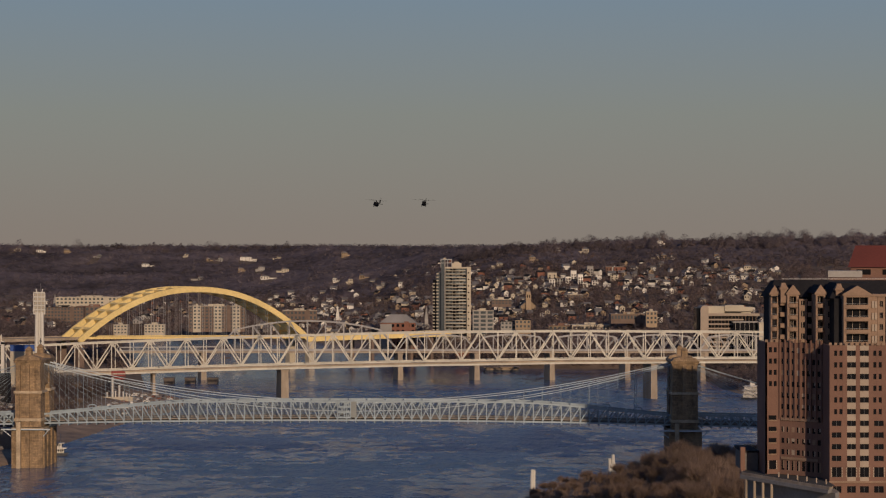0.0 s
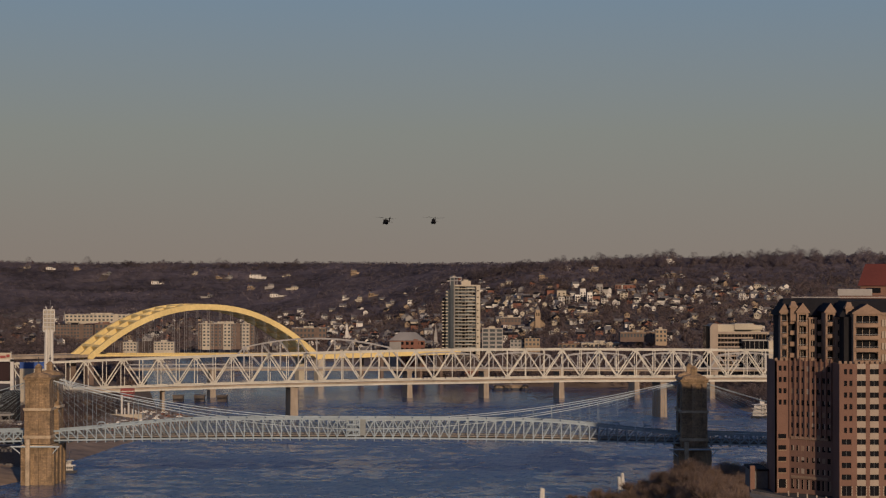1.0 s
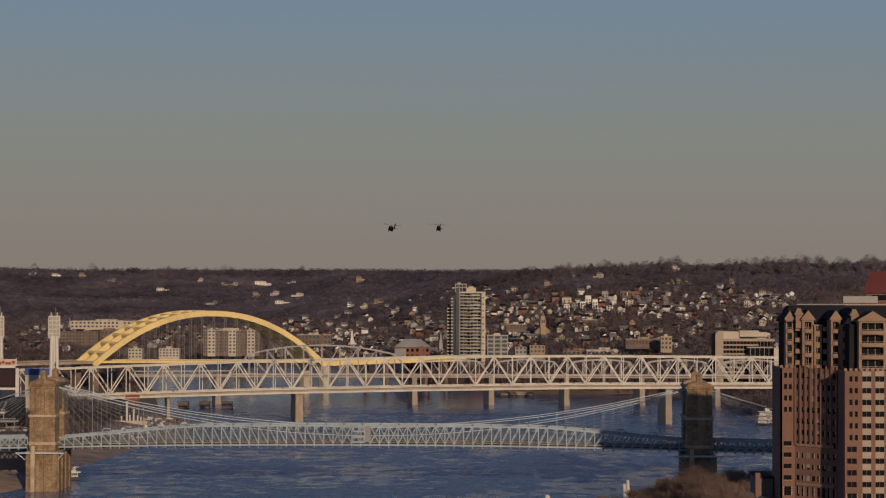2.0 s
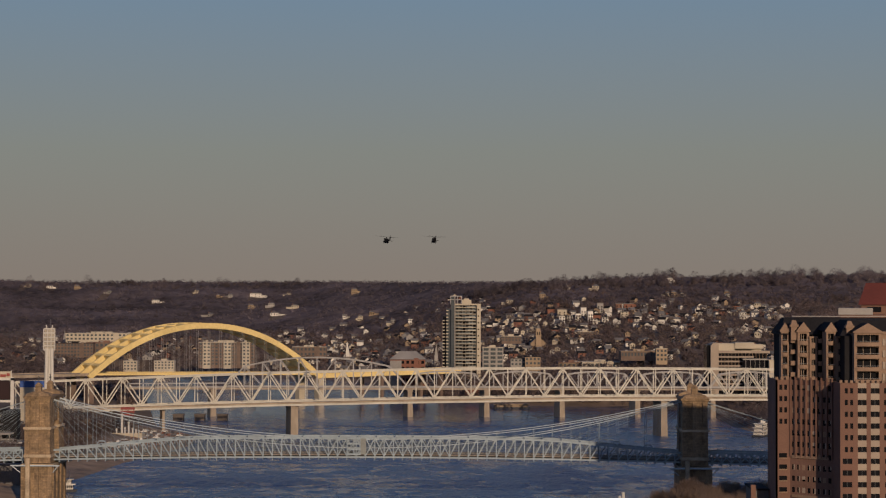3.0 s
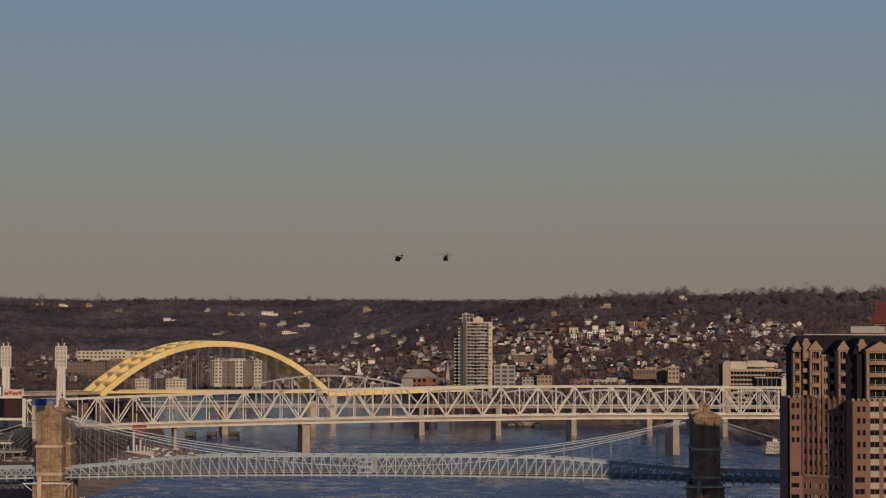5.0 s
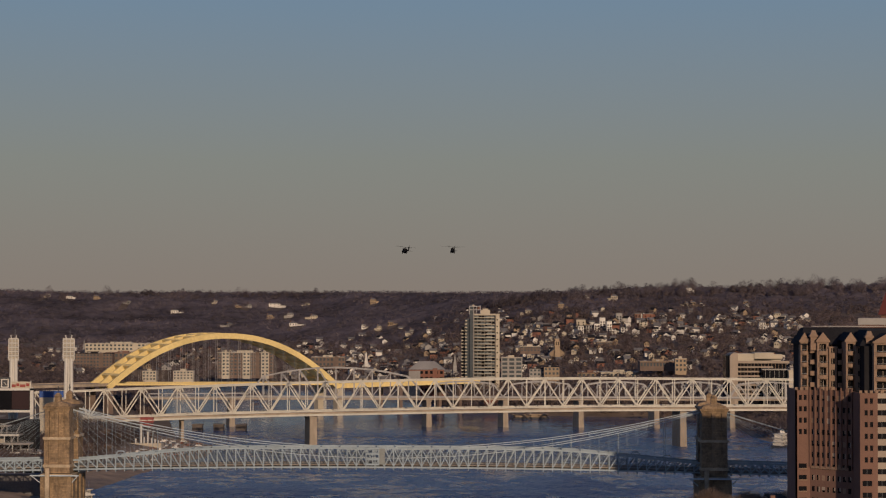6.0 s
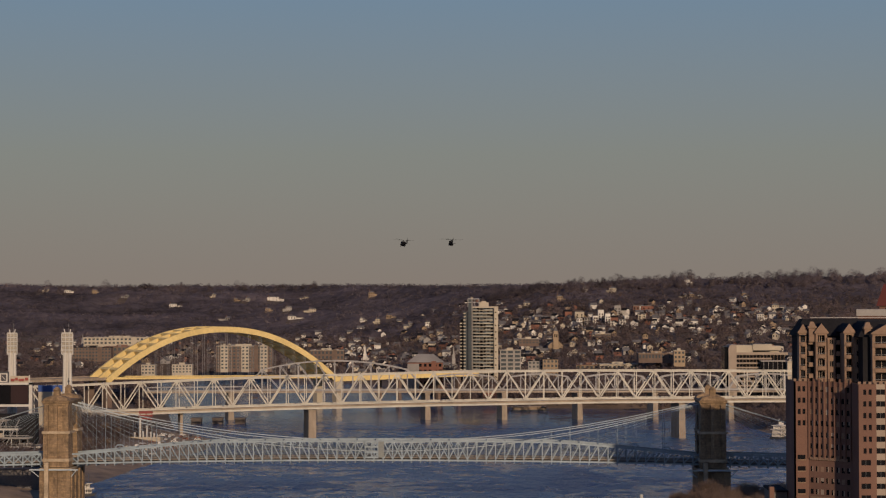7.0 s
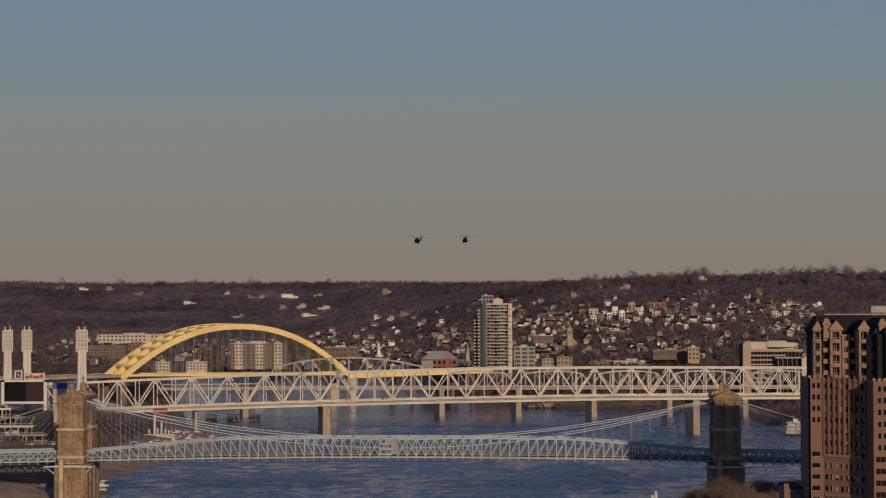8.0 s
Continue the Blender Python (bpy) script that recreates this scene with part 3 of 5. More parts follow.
# ---- yellow arch bridge ----
def arch_bridge():
    left, right = Vector((-306, 1640, 0)), Vector((-122, 1784, 0))
    axis = right - left
    span = axis.length
    root = thing("arch_bridge", Matrix.Translation(left) @ Matrix.Rotation(math.atan2(axis.y, axis.x), 4, "Z"), "yellow steel tied-arch highway bridge", "bridge")
    def deck(u):
        return 33.0 - 5.6 * u / span if u < span else 27.4

    def rib(t, lift):
        return (span * t, deck(span * t) - 3.0 + 45.3 * (1 - abs(2 * t - 1) ** 2.15) + lift)
    for v in (0.0, 16.0, 32.0):
        bm = bmesh.new()
        n = 40
        rings = []
        for i in range(n + 1):
            t = i / n
            u, z = rib(t, 0)
            du, dz = rib(min(t + 0.01, 1), 0)[0] - rib(max(t - 0.01, 0), 0)[0], rib(min(t + 0.01, 1), 0)[1] - rib(max(t - 0.01, 0), 0)[1]
            k = math.hypot(du, dz)
            nx, nz = -dz / k * 2.4, du / k * 2.4
            rings.append([bm.verts.new(p) for p in ((u - nx, v - 1.2, z - nz), (u - nx, v + 1.2, z - nz), (u + nx, v + 1.2, z + nz), (u + nx, v - 1.2, z + nz))])
        for r, s in zip(rings, rings[1:]):
            for k in range(4):
                bm.faces.new((r[k], s[k], s[(k + 1) % 4], r[(k + 1) % 4]))
        bmesh.ops.recalc_face_normals(bm, faces=bm.faces)
        part("arch_rib", bm, STEEL_YELLOW, root)
        if v == 16.0:
            continue
        for i in range(2, 19):
            u, z = rib(i / 20, -2)
            for s in (-0.9, 0.9):
                part("hanger", tube([(u + s, v, deck(u)), (u + s, v, z)], 0.13, 4), STEEL_LAVENDER, root)
        beam("tie_girder", (0, v, deck(0)), (span, v, deck(span)), 1.2, 1.9, STEEL_YELLOW, root)
        beam("approach_girder", (span, v, 25.6), (span + 165, v, 26.2), 1.2, 4.4, STEEL_YELLOW, root)
        beam("approach_girder", (-160, v, 33.0), (0, v, 32.6), 1.2, 2.4, CONCRETE, root)
        for u in (-70, 0, span, span + 70, span + 140):
            w = 3.0 if u in (0, span) else 1.6
            part("pier", boxes((u - w, u + w, v - w - 0.5, v + w + 0.5, -4, deck(max(u, 0)) - 4.2)), STUCCO if u == span else BROWN, root)
    strut = mesh_of("cross_strut", boxes((-1.5, 1.5, 1.3, 14.7, -1.8, 1.8), (-1.5, 1.5, 17.3, 30.7, -1.8, 1.8)), STEEL_YELLOW)
    for i in range(1, 20):  # box struts tie the three ribs together
        (u, z), (u0, z0), (u1, z1) = rib(i / 20, 0.3), rib((i - 1) / 20, 0), rib((i + 1) / 20, 0)
        ob = part("cross_strut", strut, STEEL_YELLOW, root)
        ob.matrix_local = Matrix.Translation((u, 0, z)) @ Matrix.Rotation(-math.atan2(z1 - z0, u1 - u0), 4, "Y")
    bm = prism(bmesh.new(), [(-160, 32.0), (0, 32.0), (span, 26.4), (span + 165, 26.6), (span + 165, 27.6), (span, 27.4), (0, 33.0), (-160, 33.0)], 1.2, 30.8)
    part("roadway", bm, CONCRETE, root)
    return root


arch_bridge()


# ---- buildings ----
def block(name, x, y, w, d, z0, z1, floors, bays, wall, label, category="building", turn=0.0, roof=ROOF_DARK, glass=GLASS, fill=(0.55, 0.5), group=""):
    """A plain storeyed building whose near face is centred on x, y; each window is a part with its own depth."""
    root = thing(name, pose(x, y, z0, 0, 0, turn), label, category, group)
    h = z1 - z0
    part("wall", boxes((-w / 2, w / 2, 0, d, -3, h)), wall, root)
    part("roof", boxes((-w / 2 - 0.3, w / 2 + 0.3, -0.3, d + 0.3, h, h + 0.5), (-w / 6, w / 8, d * 0.3, d * 0.6, h + 0.5, h + 2.6)), roof, root)
    for k in range(int(w / 14)):  # plant on the roof
        x = -w / 2 + 5 + 13 * k
        part("roof_unit", boxes((x, x + 2.2 + k % 3, d * 0.15, d * 0.15 + 2.5, h + 0.5, h + 1.6 + 0.4 * (k % 2))), GREY_WALL, root)
    if w > 24 and h < 30:
        part("stair_bay", boxes((w * 0.18, w * 0.18 + 4.5, -0.9, -0.05, -3, h + 1.4)), wall, root)
    fh, bw = h / floors, w / bays
    ww, wh = bw * fill[0], fh * fill[1]
    pane = mesh_of("window", boxes((-ww / 2, ww / 2, -0.12, 0.2, 0, wh)), glass)
    sill = mesh_of("sill", boxes((-ww / 2 - 0.15, ww / 2 + 0.15, -0.3, 0.1, -0.25, 0)), STONE_PALE)
    for j in range(floors):
        for i in range(bays):
            win = part("window", pane, glass, root)
            win.location = ((i + 0.5) * bw - w / 2, 0, j * fh + fh * 0.3)
    return root



def facade(root, p, q, z0, z1, openings, rows, wall, glass=GLASS, deep=0.45, pale=(), blinds=0.0):
    """A wall from p to q (plan) with real openings: full-height piers, spandrels between the rows, and panes set back."""
    p, q = Vector((*p, 0)), Vector((*q, 0))
    d = (q - p).normalized()
    m = Matrix.Translation(p) @ Matrix.Rotation(math.atan2(d.y, d.x), 4, "Z")
    length = (q - p).length
    rng = random.Random(int(p.x * 10 + z0))

    def put(name, bm, material):
        ob = part(name, bm, material, root)
        ob.matrix_local = m
        return ob

    edges = [0.0] + [e for o in openings for e in o[:2]] + [length]
    for a, b in zip(edges[::2], edges[1::2]):
        if b - a > 0.02:
            put("pier", boxes((a, b, 0, deep, z0, z1)), wall)
    for k, o in enumerate(openings):
        a, b = o[:2]
        material = STONE_PALE if k in pale else wall
        mine = [r for r in rows if len(o) < 3 or o[2] <= r[0] < o[3]]
        levels = [z0] + [z for r in mine for z in r] + [z1]
        for lo, hi in zip(levels[::2], levels[1::2]):
            if hi - lo > 0.02:
                put("spandrel", boxes((a, b, 0.02, deep, lo, hi)), material)
        for lo, hi in mine:
            pane = put("window", boxes((a, b, deep - 0.12, deep - 0.04, lo, hi)), glass)
            mid = (a + b) / 2
            if blinds and rng.random() < blinds:
                part("blind", boxes((mid + 0.06 if rng.random() < 0.8 else a, b, deep - 0.19, deep - 0.13, lo + (0 if rng.random() < 0.7 else 0.5), hi)), STONE_TAN if rng.random() < 0.5 else STONE_PALE, pane)
            if b - a < 1.6:
                continue
            bars = boxes((mid - 0.05, mid + 0.05, deep - 0.2, deep - 0.12, lo, hi))
            part("mullion", bars, STEEL_DARK, pane)


def gable_bay(root, x0, x1, y, z0, eave, apex, floors, depth, balcony=True):
    """A penthouse bay: side walls, a gable, floors with dark recesses, and curved balconies with rails."""
    w, cx = x1 - x0, (x0 + x1) / 2
    wall = min(0.75, w * 0.2)
    h = (eave - z0) / floors
    part("bay_wall", boxes((x0, x0 + wall, y, y + depth, z0, eave)), STONE_TAN, root)
    part("bay_wall", boxes((x1 - wall, x1, y, y + depth, z0, eave)), STONE_TAN, root)
    bm = prism(bmesh.new(), [(x0 - 0.35, eave), (x1 + 0.35, eave), (x1 + 0.35, eave + 0.35), (cx, apex + 0.35), (x0 - 0.35, eave + 0.35)], y - 0.3, y + 0.14)
    part("gable", bm, STONE_TAN, root)
    bm = prism(bmesh.new(), [(x0 - 0.5, eave + 0.25), (cx, apex + 0.1), (x1 + 0.5, eave + 0.25), (x1 + 0.5, eave + 0.45), (cx, apex + 0.3), (x0 - 0.5, eave + 0.45)], y + 0.15, y + depth + 4)
    part("gable_roof", bm, ROOF_DARK, root)
    for f in range(floors):
        z = z0 + f * h
        part("window", boxes((x0 + wall, x1 - wall, y + 1.5, y + 1.6, z + 0.2, z + h - 0.2)), GLASS, root)
        part("transom", boxes((x0 + wall, x1 - wall, y + 0.3, y + 1.5, z + h - 0.45, z + h - 0.05)), STONE_TAN, root)
        for k in range(2 if w > 3 else 1):
            x = x0 + wall + (w - 2 * wall) * (k + 1) / (3 if w > 3 else 2)
            part("door_frame", boxes((x - 0.06, x + 0.06, y + 1.35, y + 1.5, z + 0.2, z + h - 0.45)), STONE_PALE, root)
        n = 10
        bulge = (0.9 if w > 5 else 0.55) if balcony else 0.05
        outer = [(x0 + wall * 0.3 + (w - wall * 0.6) * i / n, y - bulge * math.sin(math.pi * i / n) ** 0.8) for i in range(n + 1)]
        inner = [(cx + (a - cx) * 0.94, b + 0.22) for a, b in outer]
        floor_slab = bmesh.new()
        lo = [floor_slab.verts.new((a, b, z - 0.2)) for a, b in outer] + [floor_slab.verts.new((x1 - wall * 0.3, y + 1.5, z - 0.2)), floor_slab.verts.new((x0 + wall * 0.3, y + 1.5, z - 0.2))]
        hi = [floor_slab.verts.new(v.co + Vector((0, 0, 0.35))) for v in lo]
        floor_slab.faces.new(lo[::-1]), floor_slab.faces.new(hi)
        for i in range(len(lo)):
            j = (i + 1) % len(lo)
            floor_slab.faces.new((lo[i], lo[j], hi[j], hi[i]))
        slab = part("balcony", floor_slab, STONE_TAN, root)
        wall_bm = bmesh.new()
        ring = [[wall_bm.verts.new((a, b, zz)) for zz in (z + 0.15, z + 0.85)] + [wall_bm.verts.new((c, d, zz)) for zz in (z + 0.85, z + 0.15)] for (a, b), (c, d) in zip(outer, inner)]
        for r, q in zip(ring, ring[1:]):
            for k in range(4):
                wall_bm.faces.new((r[k], q[k], q[(k + 1) % 4], r[(k + 1) % 4]))
        bmesh.ops.recalc_face_normals(wall_bm, faces=wall_bm.faces)
        part("parapet", wall_bm, STONE_TAN, slab)
        part("rail", tube([(a, b + 0.1, z + 1.15) for a, b in outer], 0.05, 4), STEEL_LAVENDER, slab)
    part("lintel", boxes((x0 + wall, x1 - wall, y + 0.05, y + 0.6, eave - 0.45, eave)), STONE_TAN, root)


def brick_tower():
    root = thing("brick_tower", pose(0, 0, 0), "brown brick residential tower with gables, pale panels and balconies", "tower block")
    base, top, storey = 45.5, 81.3, 3.07
    rows = [(50.9 + storey * k, 52.3 + storey * k) for k in range(10)]
    tall = [(46.7, 49.3)]
    # solid core behind the facades
    core = [(88.1, 530.5), (91.6, 530.5), (101.9, 521.8), (101.9, 512.5), (116.1, 512.5), (116.1, 523), (127, 531), (127, 546), (88.1, 544)]
    bm = bmesh.new()
    lo, hi = [bm.verts.new((x, y, 12)) for x, y in core], [bm.verts.new((x, y, top - 0.2)) for x, y in core]
    bm.faces.new(hi), bm.faces.new(lo[::-1])
    for i in range(len(core)):
        j = (i + 1) % len(core)
        bm.faces.new((lo[i], lo[j], hi[j], hi[i]))
    part("core", bm, BRICK, root)
    part("side_wall", boxes((87.65, 88.1, 530, 544, 12, top)), BRICK, root)
    facade(root, (87.65, 530), (91.5, 530), base, top, [(0.95, 1.75, 68, 99), (2.25, 3.05, 68, 99)], rows, BRICK)
    for k in range(4):
        pane = part("window", boxes((88.5, 90.6, 529.9, 529.98, 51.0 + storey * k, 52.2 + storey * k)), GLASS, root)
        part("sill", boxes((88.4, 90.7, 529.75, 530.0, 50.7 + storey * k, 51.0 + storey * k)), STONE_TAN, pane)
    part("window", boxes((88.6, 90.5, 529.9, 529.98, 46.8, 49.2)), GLASS, root)
    # slanting middle wall with pale pilasters
    a, b = Vector((91.5, 530)), Vector((101.5, 521.3))
    length = (b - a).length
    gaps = [0.5 + 1.6 * k for k in range(8)]
    facade(root, a, b, base, top, [(g, g + 0.95) for g in gaps], tall + rows, BRICK, deep=0.22, blinds=0.75)
    d = (b - a).normalized()
    out = Vector((d.y, -d.x))
    turn = math.degrees(math.atan2(d.y, d.x))
    for g in [0.18 + 1.6 * k for k in range(9)]:
        c = a + d * g
        ob = part("pilaster", boxes((-0.18, 0.18, -0.4, 0.0, 60.5, top + 0.8)), BRICK, root)
        ob.matrix_local = pose(c.x, c.y, 0, 0, 0, turn)
    c = a + d * 2.0
    for z in (49.6, 60.2):
        ob = part("string_course", boxes((-1.4, 10.0, -0.32, 0.0, z, z + 0.7)), STONE_TAN, root)
        ob.matrix_local = pose(c.x, c.y, 0, 0, 0, turn)
    # forward bay
    part("side_wall", boxes((101.5, 101.95, 512.4, 521.4, 12, top)), BRICK, root)
    low = 62.2
    facade(root, (101.5, 512), (116.4, 512), base, low, [(0.6, 3.1), (4.6, 6.9), (8.0, 10.3), (11.7, 14.2)], [r for r in tall + rows if r[0] < 61], BRICK, pale=(1, 2))
    facade(root, (101.5, 512), (116.4, 512), low, top, [(1.2, 2.0), (2.6, 3.4), (4.6, 6.9), (8.0, 10.3), (11.5, 12.3), (12.9, 13.7)], [r for r in rows if r[0] > 61], BRICK, pale=(2, 3))
    facade(root, (101.5, 512), (116.4, 512), 34, base, [(0.6, 3.1), (4.6, 6.9), (8.0, 10.3), (11.7, 14.2)], [(38.4, 40.6), (42.6, 44.3)], BRICK)
    for a, b in ((0.6, 3.1), (4.6, 6.9), (8.0, 10.3), (11.7, 14.2)):  # pale toothed surrounds of the tall windows
        for x in (101.5 + a - 0.3, 101.5 + b + 0.02):
            for k in range(4):
                part("surround_block", boxes((x, x + 0.28, 511.86, 511.99, 46.7 + 0.68 * k, 47.2 + 0.68 * k)), STONE_PALE, root)
    for x in (88.3, 90.52):
        for k in range(4):
            part("surround_block", boxes((x, x + 0.28, 529.84, 529.97, 46.8 + 0.62 * k, 47.25 + 0.62 * k)), STONE_PALE, root)
    part("base_course", boxes((101.3, 116.6, 511.6, 512.0, 45.2, 45.7)), STONE_TAN, root)
    facade(root, (116.4, 512), (127, 522), base, top, [(g, g + 1.0) for g in gaps], tall + rows, BRICK)
    for x0, x1, y in ((87.5, 91.7, 529.8), (101.3, 116.6, 511.8)):
        n = int((x1 - x0) / 1.3)
        for i in range(n):
            x = x0 + (x1 - x0) * i / n
            part("merlon", boxes((x, x + 0.75, y, y + 0.5, top, top + 0.7)), STONE_TAN, root)
    # penthouse storeys
    # set-back walls take the dark roof colour to stand for shade between the gables
    part("penthouse", boxes((89.6, 126, 532, 545, top - 0.3, 93.5), (103.5, 114.6, 516, 533, top - 0.3, 93.5)), ROOF_DARK, root, "penthouse walls coloured dark for the shade between the gables")
    gable_bay(root, 89.3, 91.4, 531.3, top, 94.2, 96.4, 4, 3)
    gable_bay(root, 93.4, 96.5, 529.0, top, 94.2, 96.6, 4, 4)
    gable_bay(root, 99.9, 102.5, 522.5, top, 94.4, 96.7, 4, 6)
    gable_bay(root, 105.5, 112.7, 513.5, top, 94.3, 96.6, 4, 5)
    for x0, x1, y, eave in ((96.5, 98.6, 528.4, 92.6), (102.5, 104.7, 521.9, 92.8), (114.6, 116.6, 514.2, 94.0)):  # brick piers with one window a storey
        pier = part("window_pier", boxes((x0, x0 + 0.55, y, y + 4, top, eave), (x1 - 0.55, x1, y, y + 4, top, eave), (x0 + 0.55, x1 - 0.55, y + 0.5, y + 4, top, eave)), STONE_TAN, root)
        for f in range(4):
            z = top + f * 3.05
            part("pier_window", boxes((x0 + 0.55, x1 - 0.55, y + 0.38, y + 0.49, z + 0.95, z + 2.4)), GLASS, pier)
            part("pier_sill", boxes((x0 + 0.56, x1 - 0.56, y + 0.01, y + 0.49, z, z + 0.9)), STONE_TAN, pier)
            part("pier_lintel", boxes((x0 + 0.56, x1 - 0.56, y + 0.01, y + 0.49, z + 2.45, z + 3.05 if f < 3 else eave)), STONE_TAN, pier)
            part("casement", boxes((x0 + 0.95, x0 + 1.05, y + 0.3, y + 0.38, z + 0.95, z + 2.4)), STONE_PALE, pier)
        part("pier_coping", boxes((x0 - 0.15, x1 + 0.15, y - 0.15, y + 4, eave, eave + 0.45)), STONE_TAN, root)
    bay_strip = part("stone_strip", boxes((112.8, 114.5, 514.0, 517, top, 94.0)), STONE_TAN, root)
    for f in range(4):
        z = top + f * 3.05
        part("strip_panel", boxes((113.0, 113.6, 513.7, 513.99, z + 0.6, z + 2.4), (113.75, 114.35, 513.7, 513.99, z + 0.6, z + 2.4)), STONE_PALE, bay_strip)
    part("front_eave", boxes((112.7, 118, 513.6, 519, 94.05, 94.7)), STONE_TAN, root)
    for x0, x1, y, z in ((91.8, 93.2, 530.6, 83.0), (98.8, 99.7, 526.8, 83.0), (104.8, 105.4, 519.4, 83.0)):  # deep shaded recesses with small side balconies
        for f in range(4):
            part("recess_balcony", boxes((x0, x1, y, y + 1.4, z + 3.05 * f - 0.9, z + 3.05 * f + 0.3)), STONE_TAN, root)
    bm = bmesh.new()
    taper(bm, (88.8, 127, 531, 546), (91, 125, 536, 541), 93.5, 98.0)
    taper(bm, (102.5, 117.5, 517, 533), (105.5, 114.5, 522, 533), 93.5, 97.6)
    part("roof", bm, ROOF_DARK, root)
    part("roof_railing", tube([(93, 535.5, 98.4), (125, 535.5, 98.4)], 0.09, 4), STEEL_WHITE, root)
    for x, y in ((92.6, 530.5), (105.2, 518.5)):
        bm = boxes((x - 0.85, x + 0.85, y - 0.8, y + 0.8, 92.0, 95.6), (x - 1.15, x + 1.15, y - 1.1, y + 1.1, 95.6, 96.2))
        taper(bm, (x - 0.9, x + 0.9, y - 0.9, y + 0.9), (x - 0.5, x + 0.5, y - 0.5, y + 0.5), 96.2, 97.4)
        part("chimney", bm, STONE_TAN, root)
    return root


def podium():
    root = thing("podium", pose(0, 0, 0), "flat concrete podium deck on columns round the brick tower", "podium")
    edge = [(82.2, 536), (99.6, 502), (101.2, 505), (101.2, 560), (86, 560)]
    def slab(z0, z1, grow, material, name):
        bm = bmesh.new()
        pts = [(x - grow, y - grow * 0.6) for x, y in edge]
        lo, hi = [bm.verts.new((x, y, z0)) for x, y in pts], [bm.verts.new((x, y, z1)) for x, y in pts]
        bm.faces.new(hi), bm.faces.new(lo[::-1])
        for i in range(len(pts)):
            j = (i + 1) % len(pts)
            bm.faces.new((lo[i], lo[j], hi[j], hi[i]))
        part(name, bm, material, root)
    slab(43.6, 44.6, 0.6, GREY_WALL, "deck")
    slab(44.6, 45.3, 0.2, CONCRETE, "parapet")
    slab(12, 43.6, -1.6, GREY_WALL, "wall")
    # dark top sheet stands for the shaded recess under the tower's base
    slab(45.3, 45.36, -0.3, ASPHALT, "surface")
    for k in range(4):
        x, y = 82.9 + 1.75 * k, 534.6 - 3.4 * k
        part("column", tube([(x, y - 1.2, 12), (x, y - 1.2, 43.6)], 0.42, 10), CONCRETE, root)
    for k in range(6):
        part("bollard", tube([(90.2 + 1.9 * k, 524.0 - 3.3 * k, 45.3), (90.2 + 1.9 * k, 524.0 - 3.3 * k, 46.6)], 0.22, 8), STONE_PALE, root)
    # the annex's shade is put into its colour: walls in dark roof grey
    part("annex", boxes((83.4, 87.4, 541, 556, 45, 50.2)), ROOF_GREY, root)
    part("annex_turret", boxes((82.3, 83.6, 539.3, 541, 44, 51.8)), BRICK, root)
    part("annex_roof", boxes((83.0, 87.6, 540.6, 556, 50.2, 50.7)), ROOF_DARK, root)
    return root


def office_tower():
    root = block("office_tower", 218.5, 719, 133.5, 26, 13, 100.0, 22, 14, BRICK, "brown brick office tower with a red hipped roof", "office tower", turn=-12)
    bm = bmesh.new()
    taper(bm, (-67.8, 67.8, -1, 27), (-65, 64.5, 9, 17), 87.0, 95.2)
    part("hipped_roof", bm, ROOF_RED, root)
    part("lower_wing", boxes((-74.3, -43, -13, -0.5, -2, 83.4)), BRICK, root)
    part("roof_plant", boxes((-74.9, -62.5, -13.6, -0.3, 83.4, 85.8)), GREY_WALL, root)
    return root


brick_tower()
podium()
office_tower()


